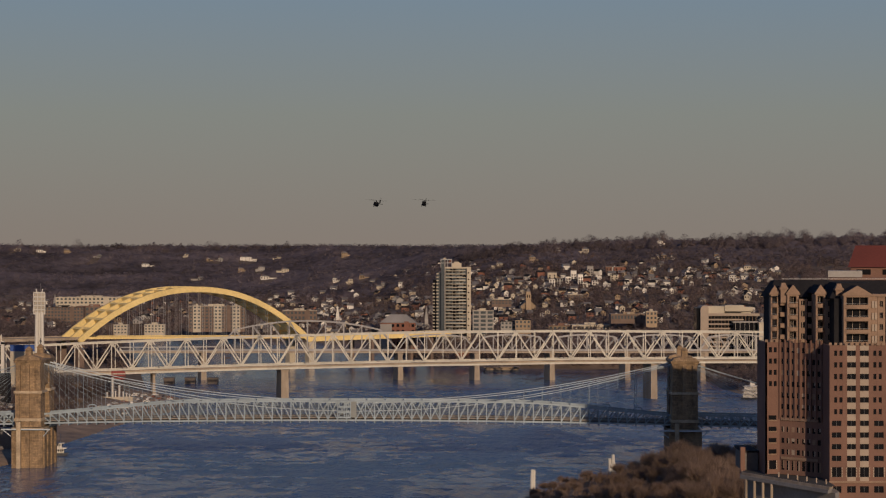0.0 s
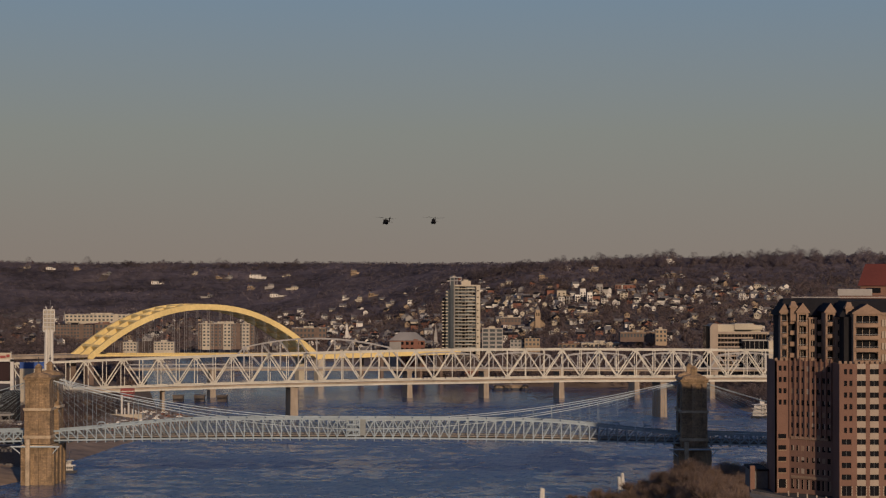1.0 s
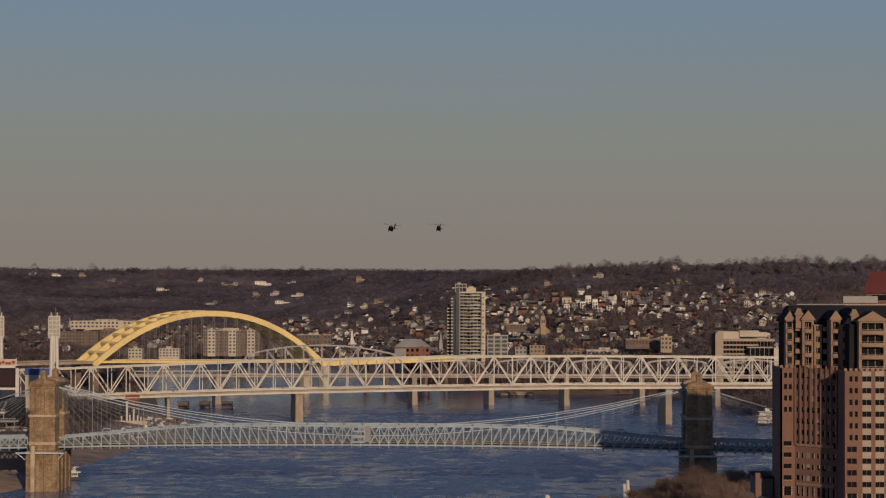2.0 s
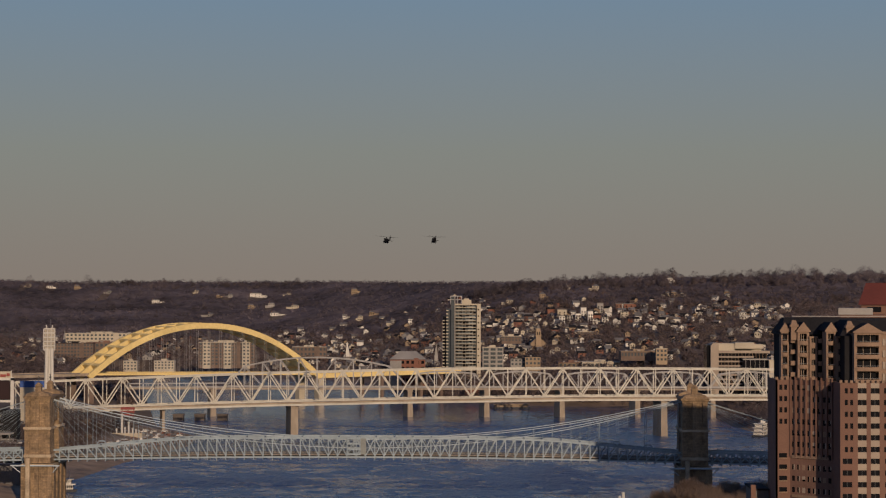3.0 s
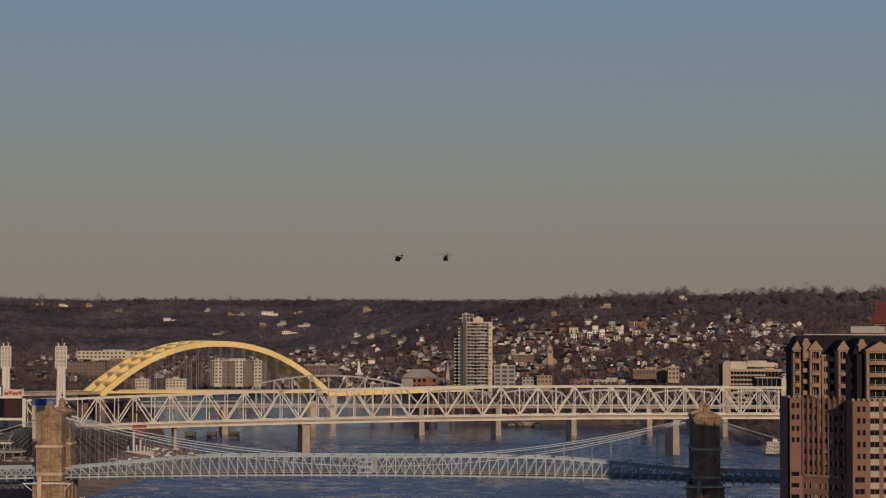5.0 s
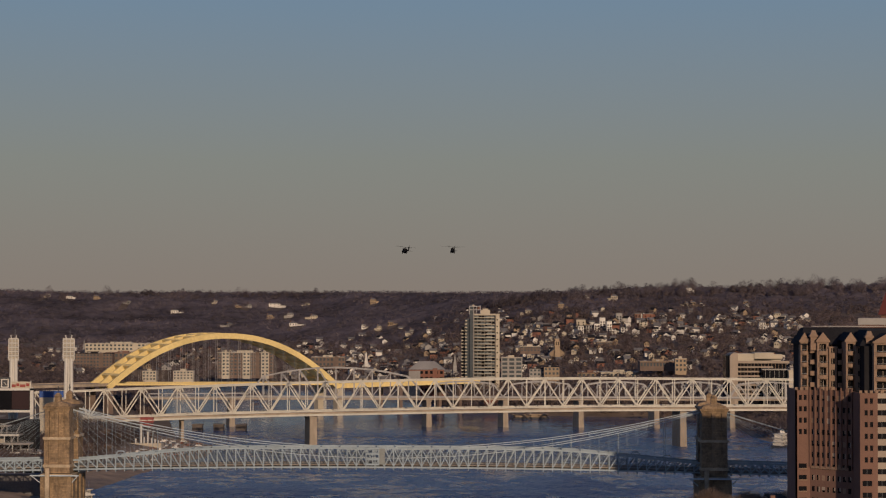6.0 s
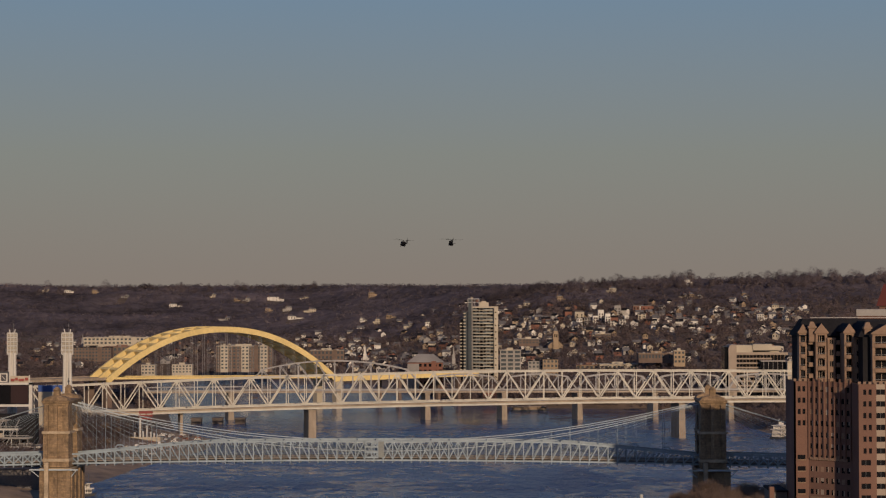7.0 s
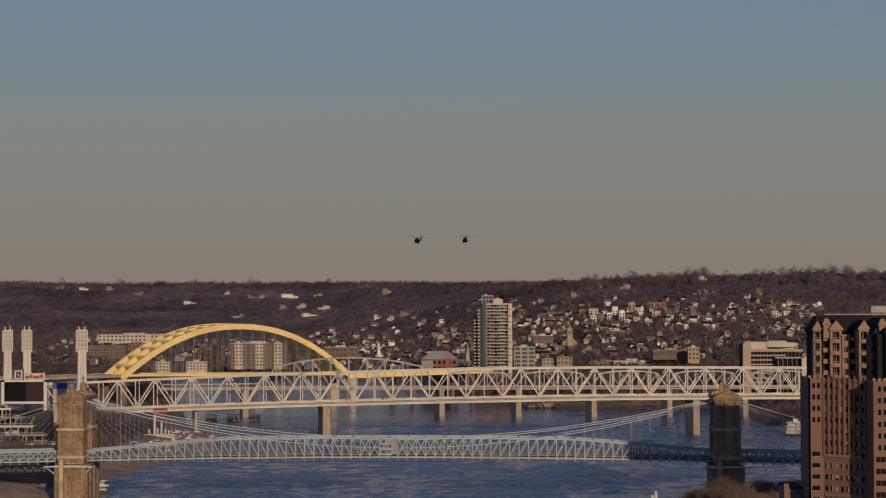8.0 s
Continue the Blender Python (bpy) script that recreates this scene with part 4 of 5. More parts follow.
# ---- pale high-rise by the river ----
def glass_tower():
    root = thing("apartment_tower", pose(0, 2000, 0), "pale high-rise apartment tower with rounded glass balconies", "apartment tower")
    part("shear_wall", boxes((24.6, 28.6, -0.4, 20, 12, 89.5)), STUCCO, root)
    part("core", boxes((1.5, 24.6, 2.6, 22, 12, 89.5)), GREY_WALL, root)
    part("roof_plant", boxes((9.5, 19.0, 3, 16, 89.5, 94.0), (11.5, 16.5, 3.2, 14, 94.0, 95.2)), STUCCO, root)
    part("roof_parapet", boxes((1.5, 28.8, -0.6, 0.4, 88.3, 89.9)), STUCCO, root)
    part("glass_shaft", boxes((-2.0, 1.5, -0.6, 18, 12, 97.5)), GLASS_BLUE, root)
    part("dark_wing", boxes((-6.6, -2.0, 2.4, 18, 12, 84.5)), GLASS_BLUE, root)
    part("dark_wing", boxes((-10.2, -6.6, 3.4, 18, 12, 77.0)), GLASS, root)
    part("crown_beam", boxes((-2.6, 9.4, -1, 14, 97.2, 98.0), (-2.6, 9.4, -1, -0.4, 93.8, 94.4)), STEEL_LAVENDER, root)
    part("corner_column", boxes((1.4, 2.5, -1.2, 0.4, 12, 97.2)), GREY_WALL, root)
    for x in (-2.2, 4.8, 9.0):
        part("crown_post", boxes((x - 0.3, x + 0.3, -0.8, -0.2, 89.5, 97.2)), STEEL_LAVENDER, root)
    rng = random.Random(31)
    for f in range(21):
        z = 18 + f * 3.38
        n = 12
        bm = bmesh.new()
        wide = 21.4 if f < 17 else 20.4
        outer = [(2.6 + wide * i / n, 1.6 - (2.6 if f < 17 else 1.4) * math.sin(math.pi * i / n) ** 0.6) for i in range(n + 1)]
        lo = [bm.verts.new((x, y, z)) for x, y in outer] + [bm.verts.new((2.6 + wide, 2.6, z)), bm.verts.new((2.6, 2.6, z))]
        hi = [bm.verts.new(v.co + Vector((0, 0, 0.62))) for v in lo]
        bm.faces.new(hi), bm.faces.new(lo[::-1])
        for i in range(len(lo)):
            bm.faces.new((lo[i], lo[(i + 1) % len(lo)], hi[(i + 1) % len(lo)], hi[i]))
        slab = part("balcony", bm, STUCCO, root)
        for a, b in ((0, rng.choice((3, 4, 6))), (rng.choice((6, 7)), rng.choice((10, 12)))):
            rail = bmesh.new()
            q = [[rail.verts.new((x, y + k, zz)) for k, zz in ((0.05, z + 0.6), (0.05, z + 1.65), (0.14, z + 1.65), (0.14, z + 0.6))] for x, y in outer[a:b + 1]]
            for r, t in zip(q, q[1:]):
                for k in range(4):
                    rail.faces.new((r[k], t[k], t[(k + 1) % 4], r[(k + 1) % 4]))
            part("glass_rail", rail, RAIL_GLASS, slab)
        for k in range(6):
            x = 4.4 + 3.55 * k
            part("window", boxes((x - 1.5, x + 1.5, 2.4, 2.62, z + 0.7, z + 3.2)), rng.choice((GLASS, GLASS, GLASS_BLUE)), root)
        part("window", boxes((25.6, 26.8, -0.5, -0.38, z + 1.0, z + 2.4)), GLASS, root) if f % 2 else None
        if z < 83:
            part("side_balcony", boxes((-6.9, -4.6, 0.8, 2.5, z, z + 1.1)), STUCCO, root)
        if z < 75:
            part("side_balcony", boxes((-10.6, -8.4, 1.8, 3.5, z, z + 1.1)), STUCCO, root)
    return root


glass_tower()

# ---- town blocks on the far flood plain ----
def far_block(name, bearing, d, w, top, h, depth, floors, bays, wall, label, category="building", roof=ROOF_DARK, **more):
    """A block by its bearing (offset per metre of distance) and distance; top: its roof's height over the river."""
    # distance haze is put into the panes' colour: the paler tinted glass
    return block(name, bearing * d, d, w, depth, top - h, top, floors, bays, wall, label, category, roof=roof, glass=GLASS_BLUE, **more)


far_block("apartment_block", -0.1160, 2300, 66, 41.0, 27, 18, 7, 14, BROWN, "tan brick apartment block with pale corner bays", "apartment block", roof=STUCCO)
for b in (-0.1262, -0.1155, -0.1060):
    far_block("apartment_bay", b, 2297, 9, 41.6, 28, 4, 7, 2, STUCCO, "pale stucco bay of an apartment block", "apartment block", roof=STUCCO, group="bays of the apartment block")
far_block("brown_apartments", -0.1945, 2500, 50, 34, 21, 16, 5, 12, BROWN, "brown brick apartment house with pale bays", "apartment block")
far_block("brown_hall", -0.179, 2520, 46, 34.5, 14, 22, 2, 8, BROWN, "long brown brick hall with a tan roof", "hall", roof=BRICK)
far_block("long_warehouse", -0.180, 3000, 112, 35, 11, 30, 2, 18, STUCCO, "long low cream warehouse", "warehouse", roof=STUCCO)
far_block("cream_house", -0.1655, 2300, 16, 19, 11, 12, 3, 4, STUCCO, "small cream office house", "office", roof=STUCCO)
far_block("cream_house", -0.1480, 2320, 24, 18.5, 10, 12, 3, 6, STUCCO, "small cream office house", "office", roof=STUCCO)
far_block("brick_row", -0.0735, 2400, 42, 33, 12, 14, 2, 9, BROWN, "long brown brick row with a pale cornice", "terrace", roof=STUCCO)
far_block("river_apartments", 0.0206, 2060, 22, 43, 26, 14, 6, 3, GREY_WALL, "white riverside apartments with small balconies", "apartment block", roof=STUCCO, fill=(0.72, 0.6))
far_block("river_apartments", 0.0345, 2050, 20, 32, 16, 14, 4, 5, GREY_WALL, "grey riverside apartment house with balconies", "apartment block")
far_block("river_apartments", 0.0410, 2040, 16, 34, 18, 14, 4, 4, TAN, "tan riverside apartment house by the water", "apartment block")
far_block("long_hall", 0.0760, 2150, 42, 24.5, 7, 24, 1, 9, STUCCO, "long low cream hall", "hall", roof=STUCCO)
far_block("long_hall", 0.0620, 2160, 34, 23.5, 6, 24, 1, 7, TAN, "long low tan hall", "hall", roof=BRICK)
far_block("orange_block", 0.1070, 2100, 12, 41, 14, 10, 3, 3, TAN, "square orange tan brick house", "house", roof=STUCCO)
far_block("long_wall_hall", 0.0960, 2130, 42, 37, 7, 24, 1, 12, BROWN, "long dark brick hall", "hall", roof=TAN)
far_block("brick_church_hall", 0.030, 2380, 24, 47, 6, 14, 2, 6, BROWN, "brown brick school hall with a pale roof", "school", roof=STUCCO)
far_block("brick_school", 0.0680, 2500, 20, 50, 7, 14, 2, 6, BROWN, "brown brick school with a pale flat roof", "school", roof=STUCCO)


def hip_hall():
    root = block("hip_roof_hall", -44, 1905, 34, 20, 13, 36, 4, 7, BRICK_RED, "red brick hall with a grey hipped roof", "hall")
    bm = bmesh.new()
    taper(bm, (-18, 18, -1, 21), (-8, 8, 9, 12), 23.2, 31)
    part("hipped_roof", bm, GREY_WALL, root)
    part("grey_wing", boxes((-17.2, -6, -4, -0.3, -3, 22)), GREY_WALL, root)
    return root


hip_hall()


def office_slab():
    root = thing("office_slab", pose(0, 1700, 0), "long office block with pale concrete bands and a blank end tower", "office building")
    bm = prism(bmesh.new(), [(224.5, 12), (231.5, 12), (231.5, 58.6), (227.5, 58.6), (225.4, 57.6), (224.5, 55.4)], 0, 24)
    part("end_tower", bm, STONE_PALE, root)
    part("dark_side", boxes((221.5, 224.4, 3, 24, 12, 56.5)), GLASS, root)
    part("core", boxes((231.6, 274, 2.4, 24, 12, 51.5)), GLASS, root)
    part("penthouse", boxes((231.6, 246, 4, 20, 51.5, 58.0), (246.1, 263, 3, 20, 53.5, 58.8), (263.1, 271, 6, 20, 53.5, 57.2), (231.6, 270, 9, 20, 51.5, 53.4)), STUCCO, root)
    for k in range(9):
        z = 18.4 + 3.9 * k
        part("band", boxes((231.6, 262 if k in (6, 7) else 276, 0, 2.4, z, z + (2.2 if k == 8 else 1.3))), STONE_PALE, root)
    for k in range(14):
        part("mullion", boxes((234 + 3 * k, 234.3 + 3 * k, 1.9, 2.39, 18, 50)), STONE_TAN, root)
    part("annex", boxes((252, 273, -6, -0.2, 12, 44)), GLASS, root)
    part("annex_roof", boxes((251.5, 273.4, -6.6, 0, 44, 45)), GREY_WALL, root)
    for k in range(5):
        part("annex_mullion", boxes((254 + 4 * k, 254.3 + 4 * k, -6.3, -6.0, 14, 44)), GREY_WALL, root)
    part("pale_block", boxes((273.6, 291, -12, 6, 12, 43.5), (273.2, 291.4, -12.4, 6.4, 43.5, 44.4)), STUCCO, root)
    for k in range(3):
        part("roof_unit", boxes((276 + 5 * k, 278 + 5 * k, -6, -3, 44.4, 46.2)), GREY_WALL, root)
    return root


office_slab()


# ---- houses on the hills ----
def house_kind(w, d, h, wall, roof, label):
    root = thing("house", pose(0, 0, 0), label, "house", "houses on the hillside")
    peak = h + w * 0.36
    bm = prism(bmesh.new(), [(-w / 2, -4), (w / 2, -4), (w / 2, h), (0, peak - 0.3), (-w / 2, h)], -d / 2, d / 2)
    part("wall", bm, wall, root)
    e = 0.5
    bm = prism(bmesh.new(), [(-w / 2 - e, h - 0.3), (0, peak), (w / 2 + e, h - 0.3), (w / 2 + e, h + 0.1), (0, peak + 0.45), (-w / 2 - e, h + 0.1)], -d / 2 - e, d / 2 + e)
    part("roof", bm, roof, root)
    pane = mesh_of("window", boxes((-0.55, 0.55, -0.08, 0.1, 0, 1.6)), GLASS)
    for x in (-w / 4, w / 4):
        win = part("window", pane, GLASS, root)
        win.location = (x, -d / 2, 2.6 if h > 4 else 1.0)
    side = mesh_of("window", boxes((-0.1, 0.08, -0.7, 0.7, 0, 2.0)), GLASS)
    win = part("window", side, GLASS, root)
    win.location = (-w / 2, 0, 2.6 if h > 4 else 1.0)
    return root


KINDS = [
    house_kind(6, 9, 5.2, PAINT_WHITE, ROOF_GREY, "white clapboard house with a grey gable roof"),
    house_kind(6.6, 8, 5.4, PAINT_WHITE, ROOF_DARK, "white two-storey house with a dark roof"),
    house_kind(5, 10, 5.6, BRICK_RED, ROOF_DARK, "narrow red brick house with a dark gable roof"),
    house_kind(6.8, 7, 4.6, TAN, ROOF_DARK, "tan sided house with a dark roof"),
    house_kind(6, 8, 5.0, STUCCO, ROOF_GREY, "cream stucco house with a grey roof"),
    house_kind(9, 7, 3.4, GREY_WALL, ROOF_GREY, "low grey house with a shallow roof"),
]
random.seed(7)
spots = []


def free(x, y, gap):
    if any(abs(x - a) < gap and abs(y - b) < gap * 2.2 for a, b in spots):
        return False
    spots.append((x, y))
    return True


far_houses = []


def settle(count, bearing, dist, gap, weights, single):
    """Scatter houses over a sector of the valley, their feet on the ground; single: how many stay objects of their own."""
    made = 0
    for _ in range(count * 12):
        d = random.uniform(*dist)
        x = random.uniform(*bearing) * d
        if made == count:
            break
        bunch = noise.noise((x * 0.016, d * 0.007, 9))
        if height(x, d) < 6 or (bunch < 0.0 and random.random() < 0.8) or not free(x, d, gap):
            continue
        k = random.choices(KINDS, weights)[0]
        m = pose(x, d, height(x, d), 0, 0, random.choice((0, 90, 80, 100, 90, 20, -25, 45)) + random.uniform(-6, 6)) @ Matrix.Scale(random.uniform(0.75, 1.2), 4)
        if made < single:
            copy_thing(k, m)
        else:
            far_houses.append((k, m))
        made += 1


settle(130, (0.018, 0.172), (2200, 2560), 6.5, (3, 3, 4, 5, 4, 5), 125)
settle(190, (0.018, 0.172), (2560, 2850), 5.5, (6, 5, 3, 4, 4, 3), 40)
settle(14, (0.03, 0.168), (2850, 2960), 9, (4, 3, 2, 3, 2, 5), 0)
settle(80, (-0.080, 0.02), (2100, 2480), 7, (3, 3, 4, 4, 3, 5), 70)
settle(110, (-0.080, 0.02), (2480, 2900), 8, (3, 3, 3, 4, 4, 6), 0)
settle(60, (-0.235, -0.08), (2350, 2750), 10, (3, 3, 3, 3, 3, 8), 50)
settle(90, (-0.24, -0.08), (2750, 3300), 11, (3, 3, 3, 4, 4, 7), 0)
settle(60, (-0.10, 0.02), (2900, 3350), 10, (5, 4, 2, 3, 3, 5), 0)


def join_houses():
    """The farthest houses, too small to tell apart singly, in one mesh."""
    verts, faces, slots, mats = [], [], [], []
    for kind, m in far_houses:
        for piece in kind.children_recursive:
            me = piece.data
            if me.materials[0] not in mats:
                mats.append(me.materials[0])
            base, place = len(verts), m @ piece.matrix_local
            verts += [tuple(place @ v.co) for v in me.vertices]
            faces += [[base + i for i in f.vertices] for f in me.polygons]
            slots += [mats.index(me.materials[0])] * len(me.polygons)
    me = bpy.data.meshes.new("far_houses")
    me.from_pydata(verts, [], faces)
    for material in mats:
        me.materials.append(material)
    me.polygons.foreach_set("material_index", slots)
    tagged(new("far_houses", me), "many small white, tan and brick houses among bare trees", "houses", kind="stuff")


join_houses()
for k in KINDS:
    d = random.uniform(2300, 2600)
    x = random.uniform(0.03, 0.15) * d
    spots.append((x, d))
    k.matrix_world = pose(x, d, height(x, d))


def big_house(x, y, w, h, wall, label):
    z = height(x, y)
    root = thing("terrace_house", pose(x, y, z), label, "house", "tall houses on the slope")
    part("wall", boxes((-w / 2, w / 2, 0, 12, -6, h)), wall, root)
    part("roof", boxes((-w / 2 - 0.4, w / 2 + 0.4, -0.4, 12.4, h, h + 0.8)), ROOF_GREY, root)
    pane = mesh_of("window", boxes((-0.9, 0.9, -0.1, 0.2, 0, 2.0)), GLASS)
    for i in range(2):
        for j in range(3):
            win = part("window", pane, GLASS, root)
            win.location = ((i - 0.5) * w * 0.5, 0, 1.2 + j * 3.3)


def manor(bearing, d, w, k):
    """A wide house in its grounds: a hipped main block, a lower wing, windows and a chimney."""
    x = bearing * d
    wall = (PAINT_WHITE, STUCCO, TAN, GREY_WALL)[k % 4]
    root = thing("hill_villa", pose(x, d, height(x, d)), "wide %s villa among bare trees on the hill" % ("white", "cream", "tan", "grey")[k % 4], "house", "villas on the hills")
    h, m, s = 5.5 + 1.5 * (k % 3), w * (0.5 + 0.08 * (k % 3)), (-1) ** k
    a, b = sorted((-s * w / 2, -s * w / 2 + s * m))
    part("wall", boxes((a, b, 0, 9, -5, h)), wall, root)
    bm = bmesh.new()
    taper(bm, (a - 0.5, b + 0.5, -0.5, 9.5), (a + m * 0.3, b - m * 0.3, 4, 5), h, h + 2.6)
    part("roof", bm, ROOF_GREY, root)
    c, e = (b, w / 2) if s > 0 else (-w / 2, a)
    part("wing", boxes((c, e, 1.5, 8, -5, h * 0.55)), wall, root)
    part("wing_roof", boxes((c, e, 1.0, 8.5, h * 0.55, h * 0.55 + 0.6)), ROOF_GREY, root)
    part("chimney", boxes((a + 1, a + 2.2, 4, 5, h, h + 4)), BRICK, root)
    pane = mesh_of("window", boxes((-0.7, 0.7, -0.1, 0.2, 0, 1.7)), GLASS)
    for i in range(3):
        for z in (1.0, h - 2.6):
            part("window", pane, GLASS, root).location = (a + m * (i + 0.5) / 3, 0, z)
    villas.append((x, d, w))


villas = []
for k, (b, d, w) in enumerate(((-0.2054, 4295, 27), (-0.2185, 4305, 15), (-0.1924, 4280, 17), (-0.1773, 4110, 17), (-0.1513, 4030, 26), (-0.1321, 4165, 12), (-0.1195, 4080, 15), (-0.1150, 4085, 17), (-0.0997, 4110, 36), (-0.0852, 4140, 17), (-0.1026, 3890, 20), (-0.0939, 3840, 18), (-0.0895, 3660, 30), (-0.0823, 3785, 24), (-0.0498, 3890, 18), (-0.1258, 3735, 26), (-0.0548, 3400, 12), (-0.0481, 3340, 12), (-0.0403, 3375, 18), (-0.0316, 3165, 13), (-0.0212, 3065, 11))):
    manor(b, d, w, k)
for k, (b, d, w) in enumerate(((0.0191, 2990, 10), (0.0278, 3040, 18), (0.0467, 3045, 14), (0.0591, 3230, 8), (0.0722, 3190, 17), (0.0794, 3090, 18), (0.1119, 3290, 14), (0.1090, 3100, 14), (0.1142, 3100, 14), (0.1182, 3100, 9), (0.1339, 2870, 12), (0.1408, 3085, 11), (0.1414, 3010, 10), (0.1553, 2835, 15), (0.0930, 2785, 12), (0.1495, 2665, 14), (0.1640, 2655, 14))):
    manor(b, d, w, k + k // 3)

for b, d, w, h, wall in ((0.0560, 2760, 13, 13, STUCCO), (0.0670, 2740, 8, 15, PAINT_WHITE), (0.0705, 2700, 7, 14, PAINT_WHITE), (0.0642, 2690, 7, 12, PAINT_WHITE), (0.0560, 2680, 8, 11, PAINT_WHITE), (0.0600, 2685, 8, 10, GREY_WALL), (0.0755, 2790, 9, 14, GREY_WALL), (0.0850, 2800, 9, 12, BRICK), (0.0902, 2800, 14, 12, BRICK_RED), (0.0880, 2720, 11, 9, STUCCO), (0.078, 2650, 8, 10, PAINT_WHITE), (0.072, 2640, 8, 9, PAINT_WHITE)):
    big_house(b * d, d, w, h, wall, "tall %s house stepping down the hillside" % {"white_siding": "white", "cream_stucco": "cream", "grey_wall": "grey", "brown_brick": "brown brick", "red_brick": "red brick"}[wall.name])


def church(x, y):
    z = height(x, y)
    root = thing("church", pose(x, y, z) @ Matrix.Scale(1.05, 4), "tan stone church with a square domed steeple", "church")
    bm = prism(bmesh.new(), [(-9, -5), (9, -5), (9, 7), (0, 15), (-9, 7)], 0, 26)
    part("nave", bm, TAN, root)
    part("roof", prism(bmesh.new(), [(-9.6, 6.6), (0, 15.2), (9.6, 6.6), (9.6, 7.4), (0, 16), (-9.6, 7.4)], 0.4, 26.4), TAN, root)
    part("steeple", boxes((-3, 3, -3, 3, -5, 22), (-3.4, 3.4, -3.4, 3.4, 16, 17), (-2.4, 2.4, -2.4, 2.4, 22, 25)), TAN, root)
    for s in (-1.2, 1.2):
        part("belfry_opening", boxes((s - 0.6, s + 0.6, -3.1, -2.9, 17.5, 21.3)), GLASS, root)
    bm = bmesh.new()
    taper(bm, (-2.4, 2.4, -2.4, 2.4), (-0.2, 0.2, -0.2, 0.2), 25, 30)
    part("spire", bm, ROOF_GREY, root)


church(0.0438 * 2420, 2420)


def spire(x, y, h, wall, label):
    z = height(x, y)
    root = thing("church_steeple", pose(x, y, z), label, "church")
    part("nave", prism(bmesh.new(), [(-5, -4), (5, -4), (5, 6), (0, 11), (-5, 6)], 2, 20), wall, root)
    part("tower", boxes((-2, 2, -2, 2, -4, h * 0.5)), wall, root)
    bm = bmesh.new()
    taper(bm, (-2, 2, -2, 2), (-0.1, 0.1, -0.1, 0.1), h * 0.5, h)
    part("spire", bm, wall, root)


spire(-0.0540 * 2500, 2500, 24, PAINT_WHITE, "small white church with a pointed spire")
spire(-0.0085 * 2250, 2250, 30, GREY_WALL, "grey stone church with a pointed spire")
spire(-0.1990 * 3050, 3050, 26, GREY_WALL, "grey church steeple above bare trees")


# ---- woods ----
def brush(name, feet, blades, tall, wide, material, label, thick, seed, sprig=None):
    """Many bare winter trees in one mesh of kind stuff: thin twigs spreading from each stem, or, far off, crowns of small loose sprigs."""
    rng = np.random.default_rng(seed)
    feet = np.array(feet)
    n = len(feet)
    size = rng.uniform(0.6, 1.3, n)[:, None] * (feet[:, 3:4] if feet.shape[1] > 3 else 1.0)
    a = rng.uniform(0, math.tau, (n, blades))
    up = rng.uniform(0.1, 1.0, (n, blades))
    reach = wide * np.sqrt(rng.uniform(0.02, 1, (n, blades))) * np.sin(np.clip(up, 0.08, 0.92) * math.pi) ** 0.6
    tip = np.stack([feet[:, None, 0] + size * reach * np.cos(a), feet[:, None, 1] + size * reach * np.sin(a), feet[:, None, 2] + size * tall * up], -1)
    if sprig:
        middle = feet[:, None, :3] + np.array((0, 0, 0.45 * tall)) * size[..., None]
        out = (tip - middle) / (np.array((wide, wide, 0.55 * tall)) * size[..., None])
        out += rng.normal(0, 0.3, out.shape) + np.array((0, 0, 0.3))
        out /= np.linalg.norm(out, axis=-1, keepdims=True)
        d1 = np.cross(out, rng.normal(size=(n, blades, 3)))  # sprigs lie along the crown's rounded outside
        d1 *= sprig / np.linalg.norm(d1, axis=-1, keepdims=True)
        d2 = np.cross(out, d1) * (thick / sprig)
        v = np.stack([tip - d1, tip - d2, tip + d1, tip + d2], 2).reshape(-1, 3)
    else:
        root = np.stack([feet[:, None, 0] + size * reach * 0.3 * np.cos(a), feet[:, None, 1] + size * reach * 0.3 * np.sin(a), feet[:, None, 2] + size * tall * up * 0.5], -1)
        turn = rng.uniform(0, math.pi, (n, blades))
        side = thick * size[..., None] * np.stack([np.cos(turn), np.sin(turn) * 0.4, np.sin(turn) * 0.7], -1)
        v = np.stack([root - side, root + side, tip + side * 0.5, tip - side * 0.5], 2).reshape(-1, 3)
    q = np.arange(len(v)).reshape(-1, 4)
    me = bpy.data.meshes.new(name)
    me.from_pydata(v.tolist(), [], q.tolist())
    me.materials.append(material)
    return tagged(new(name, me), label, "woods", kind="stuff")


def in_garden(x, d):
    return any(abs(x - a) < 0.55 * w and -75 < d - b < 4 for a, b, w in villas)


random.seed(11)
far_feet, town_feet, big_feet = [], [], []
while len(far_feet) < 8000:
    d = 2900 + 1850 * random.random() ** 0.8
    x = random.uniform(-0.268, 0.245) * d
    z = height(x, d)
    if z > 15 + 8 * random.random() and not (in_garden(x, d) and random.random() < 0.93) and not (random.random() < 0.8 and any(abs(x - a) < 6 and -42 < d - b < 3 for a, b in spots)):
        far_feet.append((x, d, z - 1))
while len(town_feet) < 12500:
    d = 1700 + 1600 * random.random()
    x = random.uniform(-0.262, 0.24) * d
    z = height(x, d)
    gap = noise.noise((x * 0.02, d * 0.008, 5))
    if z > 2 and (gap > -0.25 or random.random() < 0.4) and not (x < -60 and d > 2250 and random.random() < 0.45) and not (random.random() < 0.5 and any(abs(x - a) < 4 and -14 < d - b < 3 for a, b in spots)):
        town_feet.append((x, d, z - 1))
